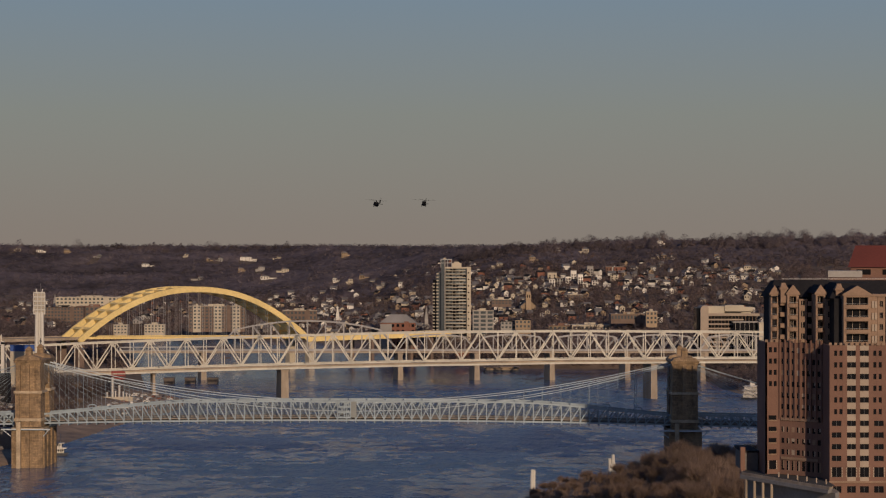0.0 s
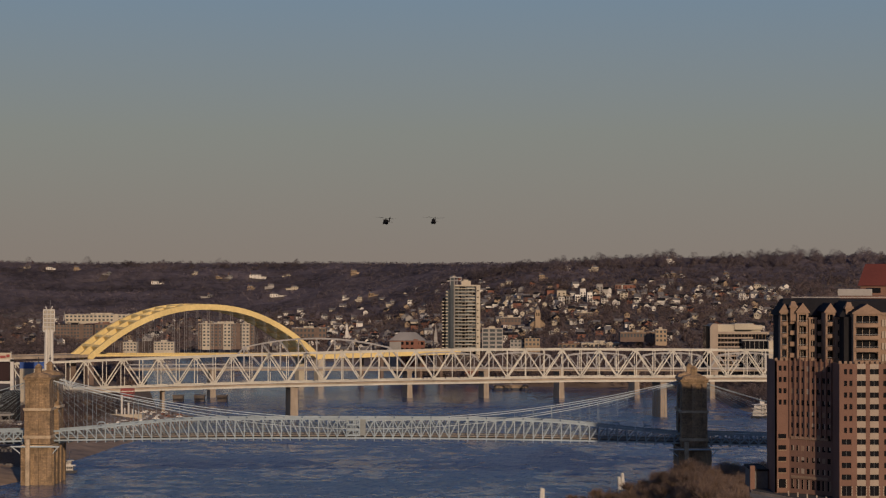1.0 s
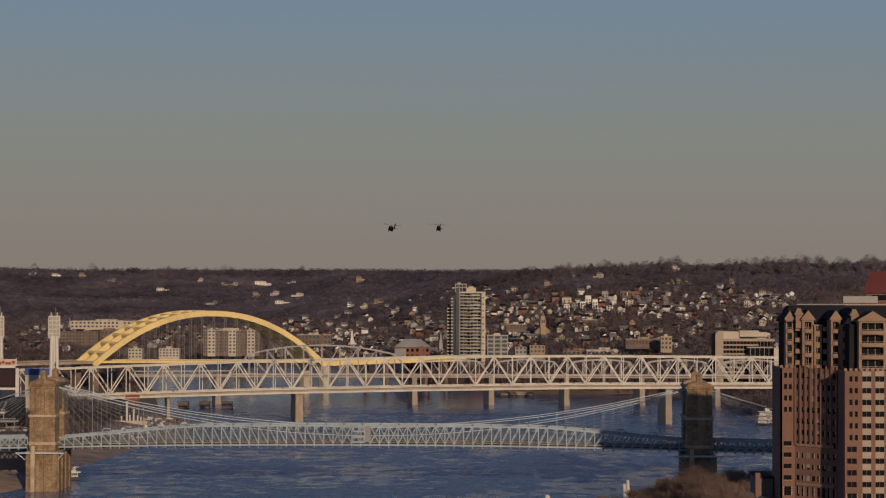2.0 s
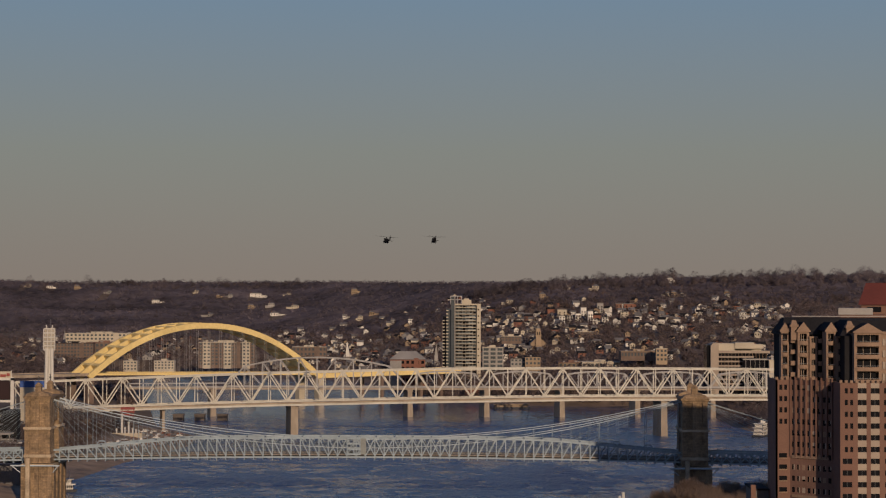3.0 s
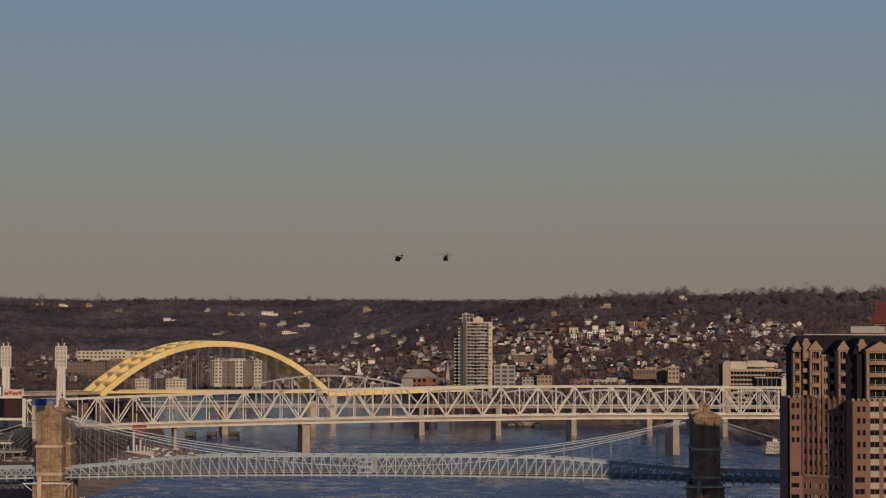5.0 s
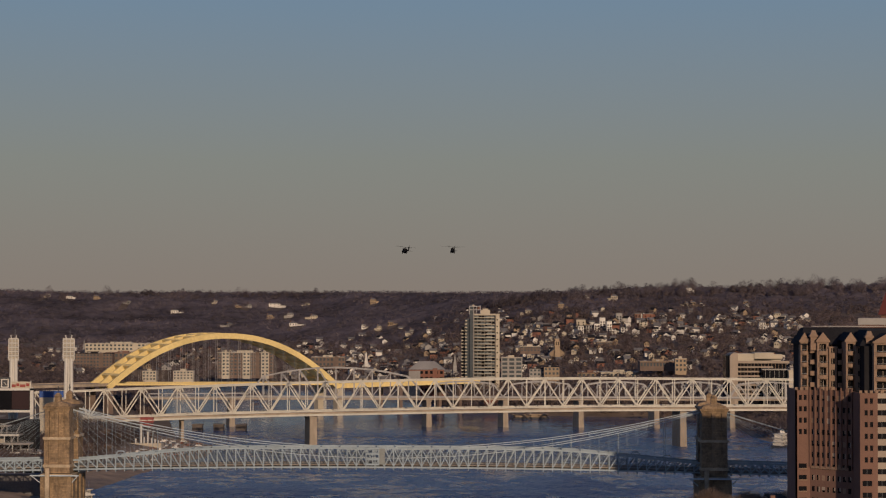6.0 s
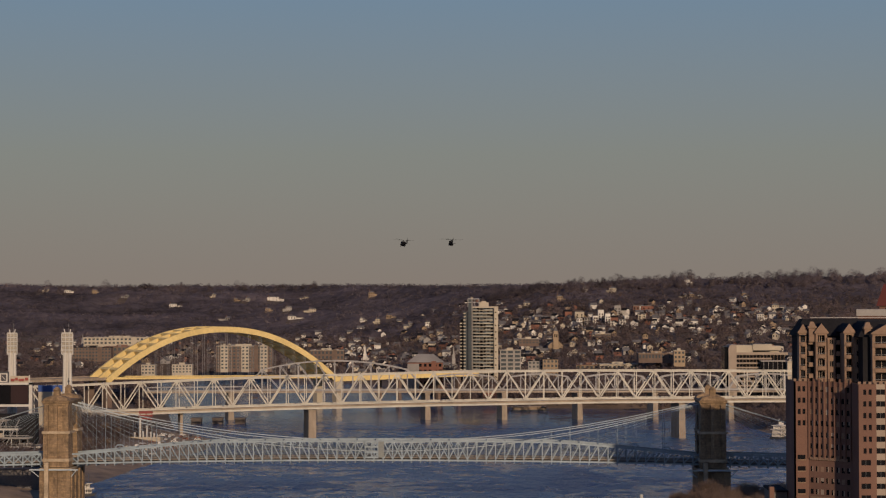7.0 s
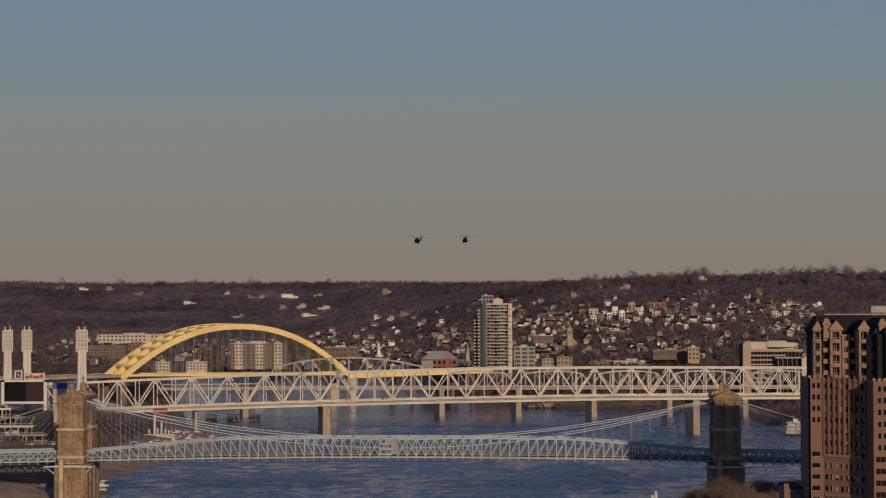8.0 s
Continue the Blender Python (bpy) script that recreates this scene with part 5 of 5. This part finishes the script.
for k in range(200):  # clumps that break the ridge line
    d = random.uniform(3190, 3330) if k < 150 else random.uniform(4250, 4350)
    x = (random.uniform(0.005, 0.24) if k < 150 else random.uniform(-0.26, -0.08)) * d
    grow_by = random.uniform(0.6, 1.25) * (1 if k < 150 else 0.7) + (0.5 if k % 9 == 0 else 0)
    for _ in range(random.randint(2, 5)):
        a = x + random.gauss(0, 8)
        if in_garden(a, d):
            continue
        big_feet.append((a, d + random.gauss(0, 8), height(a, d) + 2, grow_by * random.uniform(0.8, 1.1)))
brush("hill_trees", far_feet, 26, 11, 7.0, WOODS, "dark bare winter trees scattered over the hills", 0.9, 3, sprig=1.7)
def crowns(x, y):
    """The closed winter canopy of the hills: rounded crowns of two sizes, open round the villas and over the town."""
    z = height(x, y)
    if z < 24 or in_garden(x, y):
        return z - 2
    lumps = noise.noise((x * 0.04, y * 0.018, 1)) * 3.5 + noise.noise((x * 0.10, y * 0.05, 2)) * 4 + noise.noise((x * 0.31, y * 0.37, 4)) * 2.5
    return z - 2 + (6.5 + lumps) * smooth(24, 34, z) * (1 if y > 3260 or x < -100 else smooth(2880, 3020, y))


canopy = tagged(sheet("hill_woods", np.linspace(-1180, 1060, 340), np.linspace(2880, 4500, 230), crowns, WOODS), "dense dark bare woods closing over the hills", "woods", kind="stuff")
brush("town_trees", town_feet, 38, 9.0, 4.6, TOWN_WOODS, "bare brown trees between the houses", 0.6, 4, sprig=1.3)
brush("ridge_trees", big_feet, 420, 15, 7.0, WOODS, "tall bare trees along the ridge", 0.32, 6, sprig=0.85)


# ---- bare trees on the near banks ----
def bare_tree(seed, tall):
    """A tapered trunk that forks into limbs, and a rounded crown of fine twigs that spread up and outwards."""
    rng = random.Random(seed)
    gen = np.random.default_rng(seed)
    root = thing("bare_tree", pose(0, 0, 0), "bare brown winter tree on the river bank", "tree", "bare trees on the river bank")
    limbs = bmesh.new()
    ends = []

    def stick(bm, p, q, r0, r1, sides):
        z = (q - p).to_track_quat("Z", "Y")
        rings = [[bm.verts.new(c + z @ Vector((r * math.cos(k * math.tau / sides), r * math.sin(k * math.tau / sides), 0))) for k in range(sides)] for c, r in ((p, r0), (q, r1))]
        for k in range(sides):
            bm.faces.new((rings[0][k], rings[0][(k + 1) % sides], rings[1][(k + 1) % sides], rings[1][k]))

    def grow(p, d, length, r, level):
        q = p + d * length
        stick(limbs, p, q, r, r * 0.65, 6 if level == 0 else 4)
        if level >= 2:
            ends.append((q, d))
        if level == 4:
            return
        for k in range((5, 4, 3, 3)[level]):
            a = math.tau * (k + rng.random()) / 4
            e = (d + Vector((math.cos(a), math.sin(a), rng.uniform(0.0, 0.5))) * rng.uniform(0.45, 0.85)).normalized()
            grow(p + d * length * rng.uniform(0.6, 1.0), e, length * rng.uniform(0.6, 0.85), max(r * 0.55, 0.05), level + 1)

    grow(Vector((0, 0, -0.5)), Vector((rng.uniform(-0.1, 0.1), 0, 1)).normalized(), tall * 0.27, tall * 0.022, 0)
    part("trunk", limbs, BARK, root)
    at = np.array([tuple(q) for q, d in ends]).repeat(7, 0)
    along = np.array([tuple(d) for q, d in ends]).repeat(7, 0)
    n = len(at)
    out = along + gen.normal(0, 0.42, (n, 3)) + np.array((0, 0, 0.25))
    out /= np.linalg.norm(out, axis=1, keepdims=True)
    start = at - along * gen.uniform(0, 0.09 * tall, (n, 1))
    stop = start + out * gen.uniform(0.08, 0.21, (n, 1)) * tall
    side = np.cross(out, gen.normal(size=(n, 3)))
    side *= 0.024 / np.linalg.norm(side, axis=1, keepdims=True)
    v = np.stack([start - side, start + side, stop + side * 0.6, stop - side * 0.6], 1).reshape(-1, 3)
    me = bpy.data.meshes.new("crown")
    me.from_pydata(v.tolist(), [], np.arange(len(v)).reshape(-1, 4).tolist())
    me.materials.append(TWIGS)
    part("crown", me, TWIGS, root)
    return root


TREES = [bare_tree(k, 12) for k in (1, 2, 3, 4)]
random.seed(5)
spots_near = []
while len(spots_near) < 120:
    y = random.uniform(690, 860)
    x = lerp(SHORE_SOUTH, y) + 8 + 110 * random.random()
    if 28 < x < 140 and x < 0.166 * y and all(math.hypot(x - a, (y - b) * 0.5) > 4.2 for a, b in spots_near):
        spots_near.append((x, y))
spots_north = [(-226 - 9 * (k % 4) - 3 * (k // 4), 1110 + 30 * (k // 2) + 8 * (k % 3)) for k in range(26)]
for k, (x, y) in enumerate(spots_near + spots_north):
    size = lerp([(40, 0.55), (70, 0.8), (88, 1.0), (97, 1.5), (106, 1.35), (118, 1.0), (140, 0.85)], x) * random.uniform(0.8, 1.2) if k < len(spots_near) else random.uniform(0.6, 0.95)
    m = pose(x, y, height(x, y) - 0.2, 0, 0, random.uniform(0, 360))
    t = TREES[k % 4]
    ob = copy_thing(t, m) if k >= 4 else t
    ob.matrix_world = m @ Matrix.Diagonal((size, size, size, 1))
banks = []
while len(banks) < 1700:
    y = random.uniform(560, 1000)
    x = lerp(SHORE_SOUTH, y) + 3 + 110 * random.random()
    if 27 < x < 165 and not (100 < x < 136 and y > 925):
        banks.append((x, y, height(x, y) - 0.5))
brush("bank_scrub", banks, 110, 4.4, 2.3, TWIGS, "dense brown winter scrub on the river bank", 0.03, 8)
north = []
while len(north) < 1300:
    y = random.uniform(1085, 1500)
    x = lerp(SHORE_NORTH, y) - (25 if y > 1080 else 14) - 75 * random.random()
    if 1190 < y < 1440 and x > lerp(SHORE_NORTH, y) - 48 or abs(x / y + 0.1675) < 0.011 and y < 1312:  # the open landing
        continue
    north.append((x, y, height(x, y) - 0.5))
south = []
while len(south) < 900:
    y = random.uniform(1000, 1760)
    x = lerp(SHORE_SOUTH, y) + 5 + 90 * random.random()
    south.append((x, y, height(x, y) - 0.5))
for _ in range(420):  # along the far bank, facing down-river
    x = random.uniform(-60, 215)
    y = float(np.interp(-x, [-215, -165, -45, 0, 52], [1690, 1735, 1767, 1830, 2000])) + random.uniform(3, 60)
    south.append((x, y, height(x, y) - 0.5))
brush("south_scrub", south, 50, 7, 4.0, TOWN_WOODS, "bare brown trees along the southern river bank", 0.3, 10, sprig=0.8)
brush("north_scrub", north, 70, 7.5, 3.8, TOWN_WOODS, "brown winter trees and scrub on the north bank", 0.22, 9, sprig=0.75)

# mooring piles on the near shore
def pile(x, y, z1, lean):
    ob = part("mooring_pile", tube([(0, 0, 0), (lean, 0, z1)], 0.75, 10), STEEL_WHITE)
    ob.location = (x, y, -1)
    tagged(ob, "leaning pale wooden mooring pile at the river bank", "mooring pile", "mooring piles")


pile(38.0, 840, 13.0, 0.5), pile(39.0, 841, 12.6, 0.2), pile(76.2, 885, 13.0, -0.6), pile(77.0, 886, 12.4, 0.2), pile(78.4, 886, 14.6, -1.2)


# ---- ball park on the north bank ----
def light_tower(x, y, z0, z1, w):
    root = thing("stadium_light_tower", pose(x, y, 0), "white stadium light tower with a grid of floodlights", "light tower", "stadium light towers")
    h = 13.0
    for s in (-1, 1):
        part("mast", tube([(s * w * 0.36, 0, z0), (s * w * 0.22, 0, z1 - h + 1)], 1.15, 8), STEEL_WHITE, root)
        part("peak", tube([(s * w * 0.22, 0, z1), (s * w * 0.30, 0, z1 + 2.4)], 0.35, 6), STEEL_WHITE, root)
    part("centre_mast", tube([(0, 0.3, z0), (0, 0.3, z1 - h + 1)], 0.6, 8), STEEL_WHITE, root)
    n = 9
    for k in range(n):
        z = z0 + (z1 - h - z0) * k / n
        zz = z0 + (z1 - h - z0) * (k + 1) / n
        beam("lattice", (-w * 0.34, 0, z), (w * 0.3, 0, zz), 0.3, 0.3, STEEL_WHITE, root)
        beam("lattice", (w * 0.34, 0, z), (-w * 0.3, 0, zz), 0.3, 0.3, STEEL_WHITE, root)
    part("backing", boxes((-w * 0.44, w * 0.44, 0.4, 0.7, z1 - h + 0.4, z1 - 0.4)), GREY_WALL, root)
    for k in range(6):
        beam("floodlight_row", (-w / 2, 0, z1 - h + h * k / 5), (w / 2, 0, z1 - h + h * k / 5), 0.7, 0.8, STEEL_WHITE, root)
    for k in range(4):
        beam("upright", (-w / 2 + w * k / 3, -0.1, z1 - h), (-w / 2 + w * k / 3, -0.1, z1), 0.5, 0.5, STEEL_WHITE, root)
    lens = mesh_of("floodlight", boxes((-0.55, 0.55, -0.5, 0.3, -0.6, 0.6)), STUCCO)
    for i in range(3):
        for j in range(5):
            ob = part("floodlight", lens, STUCCO, root)
            ob.location = (-w / 3 + w * i / 3, 0, z1 - h + h * (j + 0.5) / 5)
    part("aerial", tube([(0.8, 0, z1), (0.8, 0, z1 + 6)], 0.1, 4), STEEL_LAVENDER, root)


light_tower(-248.4, 1200, 10, 80.5, 6.8)
light_tower(-282.5, 1200, 10, 80.5, 6.0)
light_tower(-294.5, 1200, 10, 80.5, 6.0)


SIGN_RED = mat("red_sign_paint", (0.26, 0.05, 0.04), 0.6)


def scoreboard():
    root = thing("scoreboard", pose(-279.5, 1180, 0), "large dark stadium scoreboard in a white frame", "scoreboard")
    part("screen", boxes((-12, 12, -0.4, 0.4, 38.0, 49.6)), GLASS, root)
    part("red_panel", boxes((1.0, 11.6, -0.55, -0.41, 38.3, 49.2)), mat("dark_red_display", (0.022, 0.007, 0.008), 0.8, bump=0), root)
    for x in (-13.0, 13.0):
        part("frame_side", boxes((x - 1.0, x + 1.0, -0.6, 1.0, 22, 51.5)), STEEL_WHITE, root)
    part("frame_top", boxes((-14, 14, -0.6, 1.0, 49.7, 51.0)), STEEL_WHITE, root)
    part("frame_bottom", boxes((-12, 12, -0.6, 1.0, 36.4, 37.8)), STEEL_WHITE, root)
    for k, (a, b) in enumerate(((0.8, 3.2), (3.6, 5.2), (5.7, 9.0), (9.5, 11.4))):
        if k == 0:
            part("sign_board", boxes((0.2, 12.4, 0.35, 0.7, 50.9, 55.0)), STUCCO, root)
            for x in (0.2, 12.1):
                part("sign_post", boxes((x, x + 0.4, 0.1, 0.5, 50.0, 55.6)), STEEL_WHITE, root)
        part("red_sign_bar", boxes((a, b, -0.3, 0.3, 51.8 + 0.5 * (k % 2), 53.3 + 0.7 * (k % 2))), SIGN_RED, root)
    part("clock_case", boxes((-6.4, -0.2, -0.5, 0.6, 50.6, 57.6)), STEEL_DARK, root)
    for row in ((-5.6, -1.0, 56.0, 56.6), (-5.6, -1.0, 51.4, 52.0), (-5.6, -5.0, 52.0, 56.0), (-1.6, -1.0, 52.0, 56.0)):
        part("clock_frame", boxes((row[0], row[1], -0.9, -0.5, row[2], row[3])), PAINT_WHITE, root)
    beam("clock_pointer", (-3.3, -1.0, 54), (-2.2, -1.0, 52.8), 0.25, 0.25, PAINT_WHITE, root)
    beam("clock_pointer", (-3.3, -1.0, 54), (-4.0, -1.0, 54.8), 0.25, 0.25, PAINT_WHITE, root)


scoreboard()


def grandstand():
    root = thing("grandstand", pose(-279, 1150, 0), "white steel grandstand with raking decks and dark undercroft", "grandstand")
    rng = random.Random(21)
    for k in range(5):
        z = 14 + 5.2 * k
        x0, x1 = -40 + 3 * k, 25 - 6.5 * k
        part("deck", boxes((x0, x1, 0, 20, z, z + 0.6)), STEEL_WHITE if k % 2 else GREY_WALL, root)
        part("fascia", boxes((x0, x1, -0.3, 0, z - 0.2, z + 0.9)), GREY_WALL if k % 2 else STEEL_WHITE, root)
        for i in range(12):
            x = x0 + 1 + (x1 - x0 - 2) * i / 11
            part("post", boxes((x - 0.25, x + 0.25, 0.5, 1.0, z - 4.4 if k else 5, z)), STEEL_WHITE if i % 3 == 0 else GREY_WALL, root)
        part("rail", tube([(x0, 0.2, z + 2.0), (x1, 0.2, z + 2.0)], 0.1, 4), STEEL_WHITE, root)
        for i in range(5):
            x = rng.uniform(x0 + 2, x1 - 4)
            part("kiosk", boxes((x, x + rng.uniform(1.5, 4), 1.2, 4, z + 0.6, z + rng.uniform(2.0, 3.2))), rng.choice((STUCCO, GREY_WALL, BRICK, PAINT_WHITE)), root)
    for i in range(4):
        beam("raker", (-28 + 11 * i, -0.5, 16), (-14 + 9 * i, -0.5, 31), 0.35, 0.5, STEEL_LAVENDER, root)
    part("back_wall", boxes((-40, 20, 9, 19, 4, 33)), ROOF_DARK, root)
    part("canopy", boxes((-40, -10, -2, 14, 35.6, 36.4)), STEEL_WHITE, root)


grandstand()
ob = part("blue_tarpaulin_wall", boxes((-9, 9, -1, 1, 0, 4.0), (-9.3, 9.3, -1.3, 1.3, 4.0, 4.4)), mat("blue_canvas", (0.03, 0.08, 0.28), 0.7))
ob.location = (-286, 1330, 37.8)
tagged(ob, "long blue canvas wall beside the ball park", "canvas wall")
part("support", boxes((-9, 9, -0.8, 0.8, -26, 0)), STUCCO, ob)
root = thing("flood_wall", pose(-255, 1010, 0), "dark concrete flood wall along the north bank", "flood wall")
part("wall", boxes((-120, 30, 8, 12, 0, 13), (-120, 31, 7.6, 12.4, 13, 13.8)), ROOF_GREY, root)


root = thing("brick_flood_wall", pose(0, 1838, 0), "long dark red brick flood wall on the far bank", "flood wall")
part("wall", boxes((12, 200, 0, 1.5, 2, 13), (12, 200, -0.2, 1.7, 13, 13.6)), BRICK_RED, root)


# ---- boats ----
def boat(x, y, length, width, decks, turn, label, paint=None):
    paint = paint or PAINT_WHITE
    root = thing("river_boat", pose(x, y, 0, 0, 0, turn), label, "boat")
    bm = bmesh.new()
    taper(bm, (-length / 2 + 1, length / 2 - 2.5, -width / 2 + 0.5, width / 2 - 0.5), (-length / 2, length / 2, -width / 2, width / 2), -0.6, 1.4)
    part("hull", bm, STEEL_DARK, root)
    for k in range(decks):
        a = 1.2 + 0.6 * k
        part("cabin", boxes((-length / 2 + a + 0.8, length / 2 - a * 1.6 - 0.8, -width / 2 + 1.1 + 0.3 * k, width / 2 - 1.1 - 0.3 * k, 1.4 + 2.7 * k, 3.8 + 2.7 * k)), paint, root)
        part("deck_edge", boxes((-length / 2 + a - 0.5, length / 2 - a * 1.6 + 0.5, -width / 2 + 0.2 + 0.3 * k, width / 2 - 0.2 - 0.3 * k, 3.7 + 2.7 * k, 4.15 + 2.7 * k)), paint, root)
        for i in range(5):
            xx = -length / 2 + a + 1 + (length - 2.6 * a - 2) * i / 4
            part("deck_post", boxes((xx - 0.12, xx + 0.12, -width / 2 + 0.3 + 0.3 * k, -width / 2 + 0.5 + 0.3 * k, 1.4 + 2.7 * k, 3.8 + 2.7 * k)), paint, root)
            part("window", boxes((xx - 0.5, xx + 0.5, -width / 2 + 1.02 + 0.3 * k, -width / 2 + 1.1 + 0.3 * k, 2.2 + 2.7 * k, 3.3 + 2.7 * k)), GLASS, root)
    part("pilot_house", boxes((length * 0.12, length * 0.12 + 2.6, -1.3, 1.3, 1.4 + 2.7 * decks, 3.6 + 2.7 * decks)), paint, root) if decks > 2 else None
    part("mast", tube([(0, 0, 4), (0, 0, 6 + 2.7 * decks)], 0.12, 5), STEEL_WHITE, root)


boat(-198.5, 1012, 9, 4.5, 2, 8, "small white river boat moored by the bridge tower")
boat(221, 1400, 17, 9, 3, 60, "white triple-deck river boat moored at the far bank")
boat(52, 1720, 34, 8, 1, 5, "low tan barge moored at the far bank", TAN)


# ---- steamboat monument on the north landing ----
def monument(x, y):
    root = thing("steamboat_monument", pose(x, y, height(x, y)), "white steel smoke stacks and a red paddle wheel on a terrace", "monument")
    part("terrace", boxes((-11, 11, -3, 9, -4, 0.8), (-11.2, 11.2, -3.2, -2.8, 0.8, 1.7)), STUCCO, root)
    for px, tall, r in ((-3.0, 14.5, 0.75), (1.6, 9.2, 0.7), (-6.6, 4.6, 0.5), (-1.0, 5.4, 0.5), (4.2, 5.0, 0.5), (6.4, 4.2, 0.5), (8.4, 3.6, 0.45)):
        stack = part("smoke_stack", tube([(px, 0, 0.8), (px, 0, tall)], r, 10), STEEL_WHITE, root)
        part("stack_collar", tube([(px, 0, tall - 0.9), (px, 0, tall - 0.3)], r + 0.22, 10), STEEL_WHITE, stack)
    for s in (-4.4, 4.4):
        part("wheel_post", boxes((s - 0.3, s + 0.3, 4.6, 5.4, 0.8, 15.5)), STEEL_DARK, root)
    wheel = part("paddle_wheel", tube([(-4.6, 5, 15.5), (4.6, 5, 15.5)], 0.5, 8), SIGN_RED, root)
    for k in range(8):
        a = math.tau * k / 8
        part("paddle", boxes((-4.4, 4.4, 5 + 2.6 * math.cos(a) - 0.5, 5 + 2.6 * math.cos(a) + 0.5, 15.1 + 2.6 * math.sin(a), 15.9 + 2.6 * math.sin(a))), SIGN_RED, wheel)
    for s in (-4.3, 0, 4.3):
        part("wheel_rim", tube([(s, 5 + 2.9 * math.cos(math.tau * k / 16), 15.5 + 2.9 * math.sin(math.tau * k / 16)) for k in range(17)], 0.16, 4), SIGN_RED, wheel)


monument(-219, 1310)


# ---- parked cars on the north landing ----
def car(m, paint):
    root = thing("parked_car", m, "%s car parked on the river landing" % paint.name.split("_")[0], "car", "parked cars")
    bm = bmesh.new()
    prism(bm, [(-2.2, 0.35), (2.2, 0.35), (2.2, 0.85), (1.3, 0.95), (0.7, 1.45), (-1.2, 1.45), (-1.9, 0.95), (-2.2, 0.9)], -0.85, 0.85)
    part("body", bm, paint, root)
    part("windscreen", boxes((-1.1, 0.7, -0.87, 0.87, 1.0, 1.35)), GLASS, root)
    for x in (-1.35, 1.35):
        for y in (-0.8, 0.8):
            ob = part("wheel", tube([(x, y - 0.12, 0.33), (x, y + 0.12, 0.33)], 0.33, 8), STEEL_DARK, root)
    return root


random.seed(3)
CARS = [car(pose(-205, 1240, 4), p) for p in (PAINT_WHITE, STEEL_DARK, BRICK_RED, STEEL_LAVENDER)]
for k in range(58):
    y = 1225 + 14 * (k // 5) + random.uniform(-2, 2)
    x = lerp(SHORE_NORTH, y) - 13 - 5.5 * (k % 5) + random.uniform(-1, 1)
    m = pose(x, y, height(x, y) + 0.05, 0, 0, random.choice((0, 90)) + random.uniform(-8, 8))
    if k < 4:
        CARS[k].matrix_world = m
    else:
        copy_thing(random.choice(CARS + CARS[:1] * 3), m)


# ---- helicopters ----
def helicopter(m):
    root = thing("helicopter", m, "dark military helicopter hovering in the evening sky", "helicopter", "helicopters")
    bm = bmesh.new()
    bmesh.ops.create_uvsphere(bm, u_segments=16, v_segments=10, radius=1.0)
    for v in bm.verts:
        v.co = Vector((v.co.x * 1.55 * (1.15 if v.co.z < 0 else 0.9), v.co.y * 4.6, v.co.z * 1.35 + 1.6))
    part("fuselage", bm, HULL_BLACK, root)
    part("engine_housing", boxes((-1.15, 1.15, -2.2, 1.8, 2.4, 3.3)), HULL_BLACK, root)
    part("tail_boom", tube([(0, -3.5, 2.0), (0, -10.5, 2.6)], 0.45, 8), HULL_BLACK, root)
    part("tail_fin", boxes((-0.15, 0.15, -11.6, -10.2, 2.4, 5.0)), HULL_BLACK, root)
    part("stabiliser", boxes((-2.1, 2.1, -11.2, -10.3, 2.2, 2.4)), HULL_BLACK, root)
    part("rotor_mast", tube([(0, 0, 3.2), (0, 0, 4.2)], 0.3, 8), HULL_BLACK, root)
    for k in range(4):
        ob = part("rotor_blade", boxes((0.4, 8.1, -0.18, 0.18, -0.04, 0.04)), HULL_BLACK, root)
        ob.matrix_local = pose(0, 0, 4.1, 0, -2, 20 + 90 * k)
    ob = part("tail_rotor", boxes((-0.05, 0.05, -1.6, 1.6, -0.12, 0.12), (-0.05, 0.05, -0.12, 0.12, -1.6, 1.6)), HULL_BLACK, root)
    ob.location = (0.4, -11.0, 4.6)
    for x in (-1.5, 1.5):
        gear = part("landing_gear", tube([(x * 0.7, 1.0, 0.8), (x * 0.85, 1.0, 0.2)], 0.14, 6), HULL_BLACK, root)
        part("wheel", tube([(x * 0.85 - 0.15, 1.0, 0.15), (x * 0.85 + 0.15, 1.0, 0.15)], 0.33, 10), HULL_BLACK, gear)
    return root


helicopter(pose(-37.9, 1100, 131.0, 4, 5, 14) @ Matrix.Scale(0.88, 4))
helicopter(pose(-10.8, 1100, 131.2, 4, 3, 5) @ Matrix.Scale(0.88, 4))
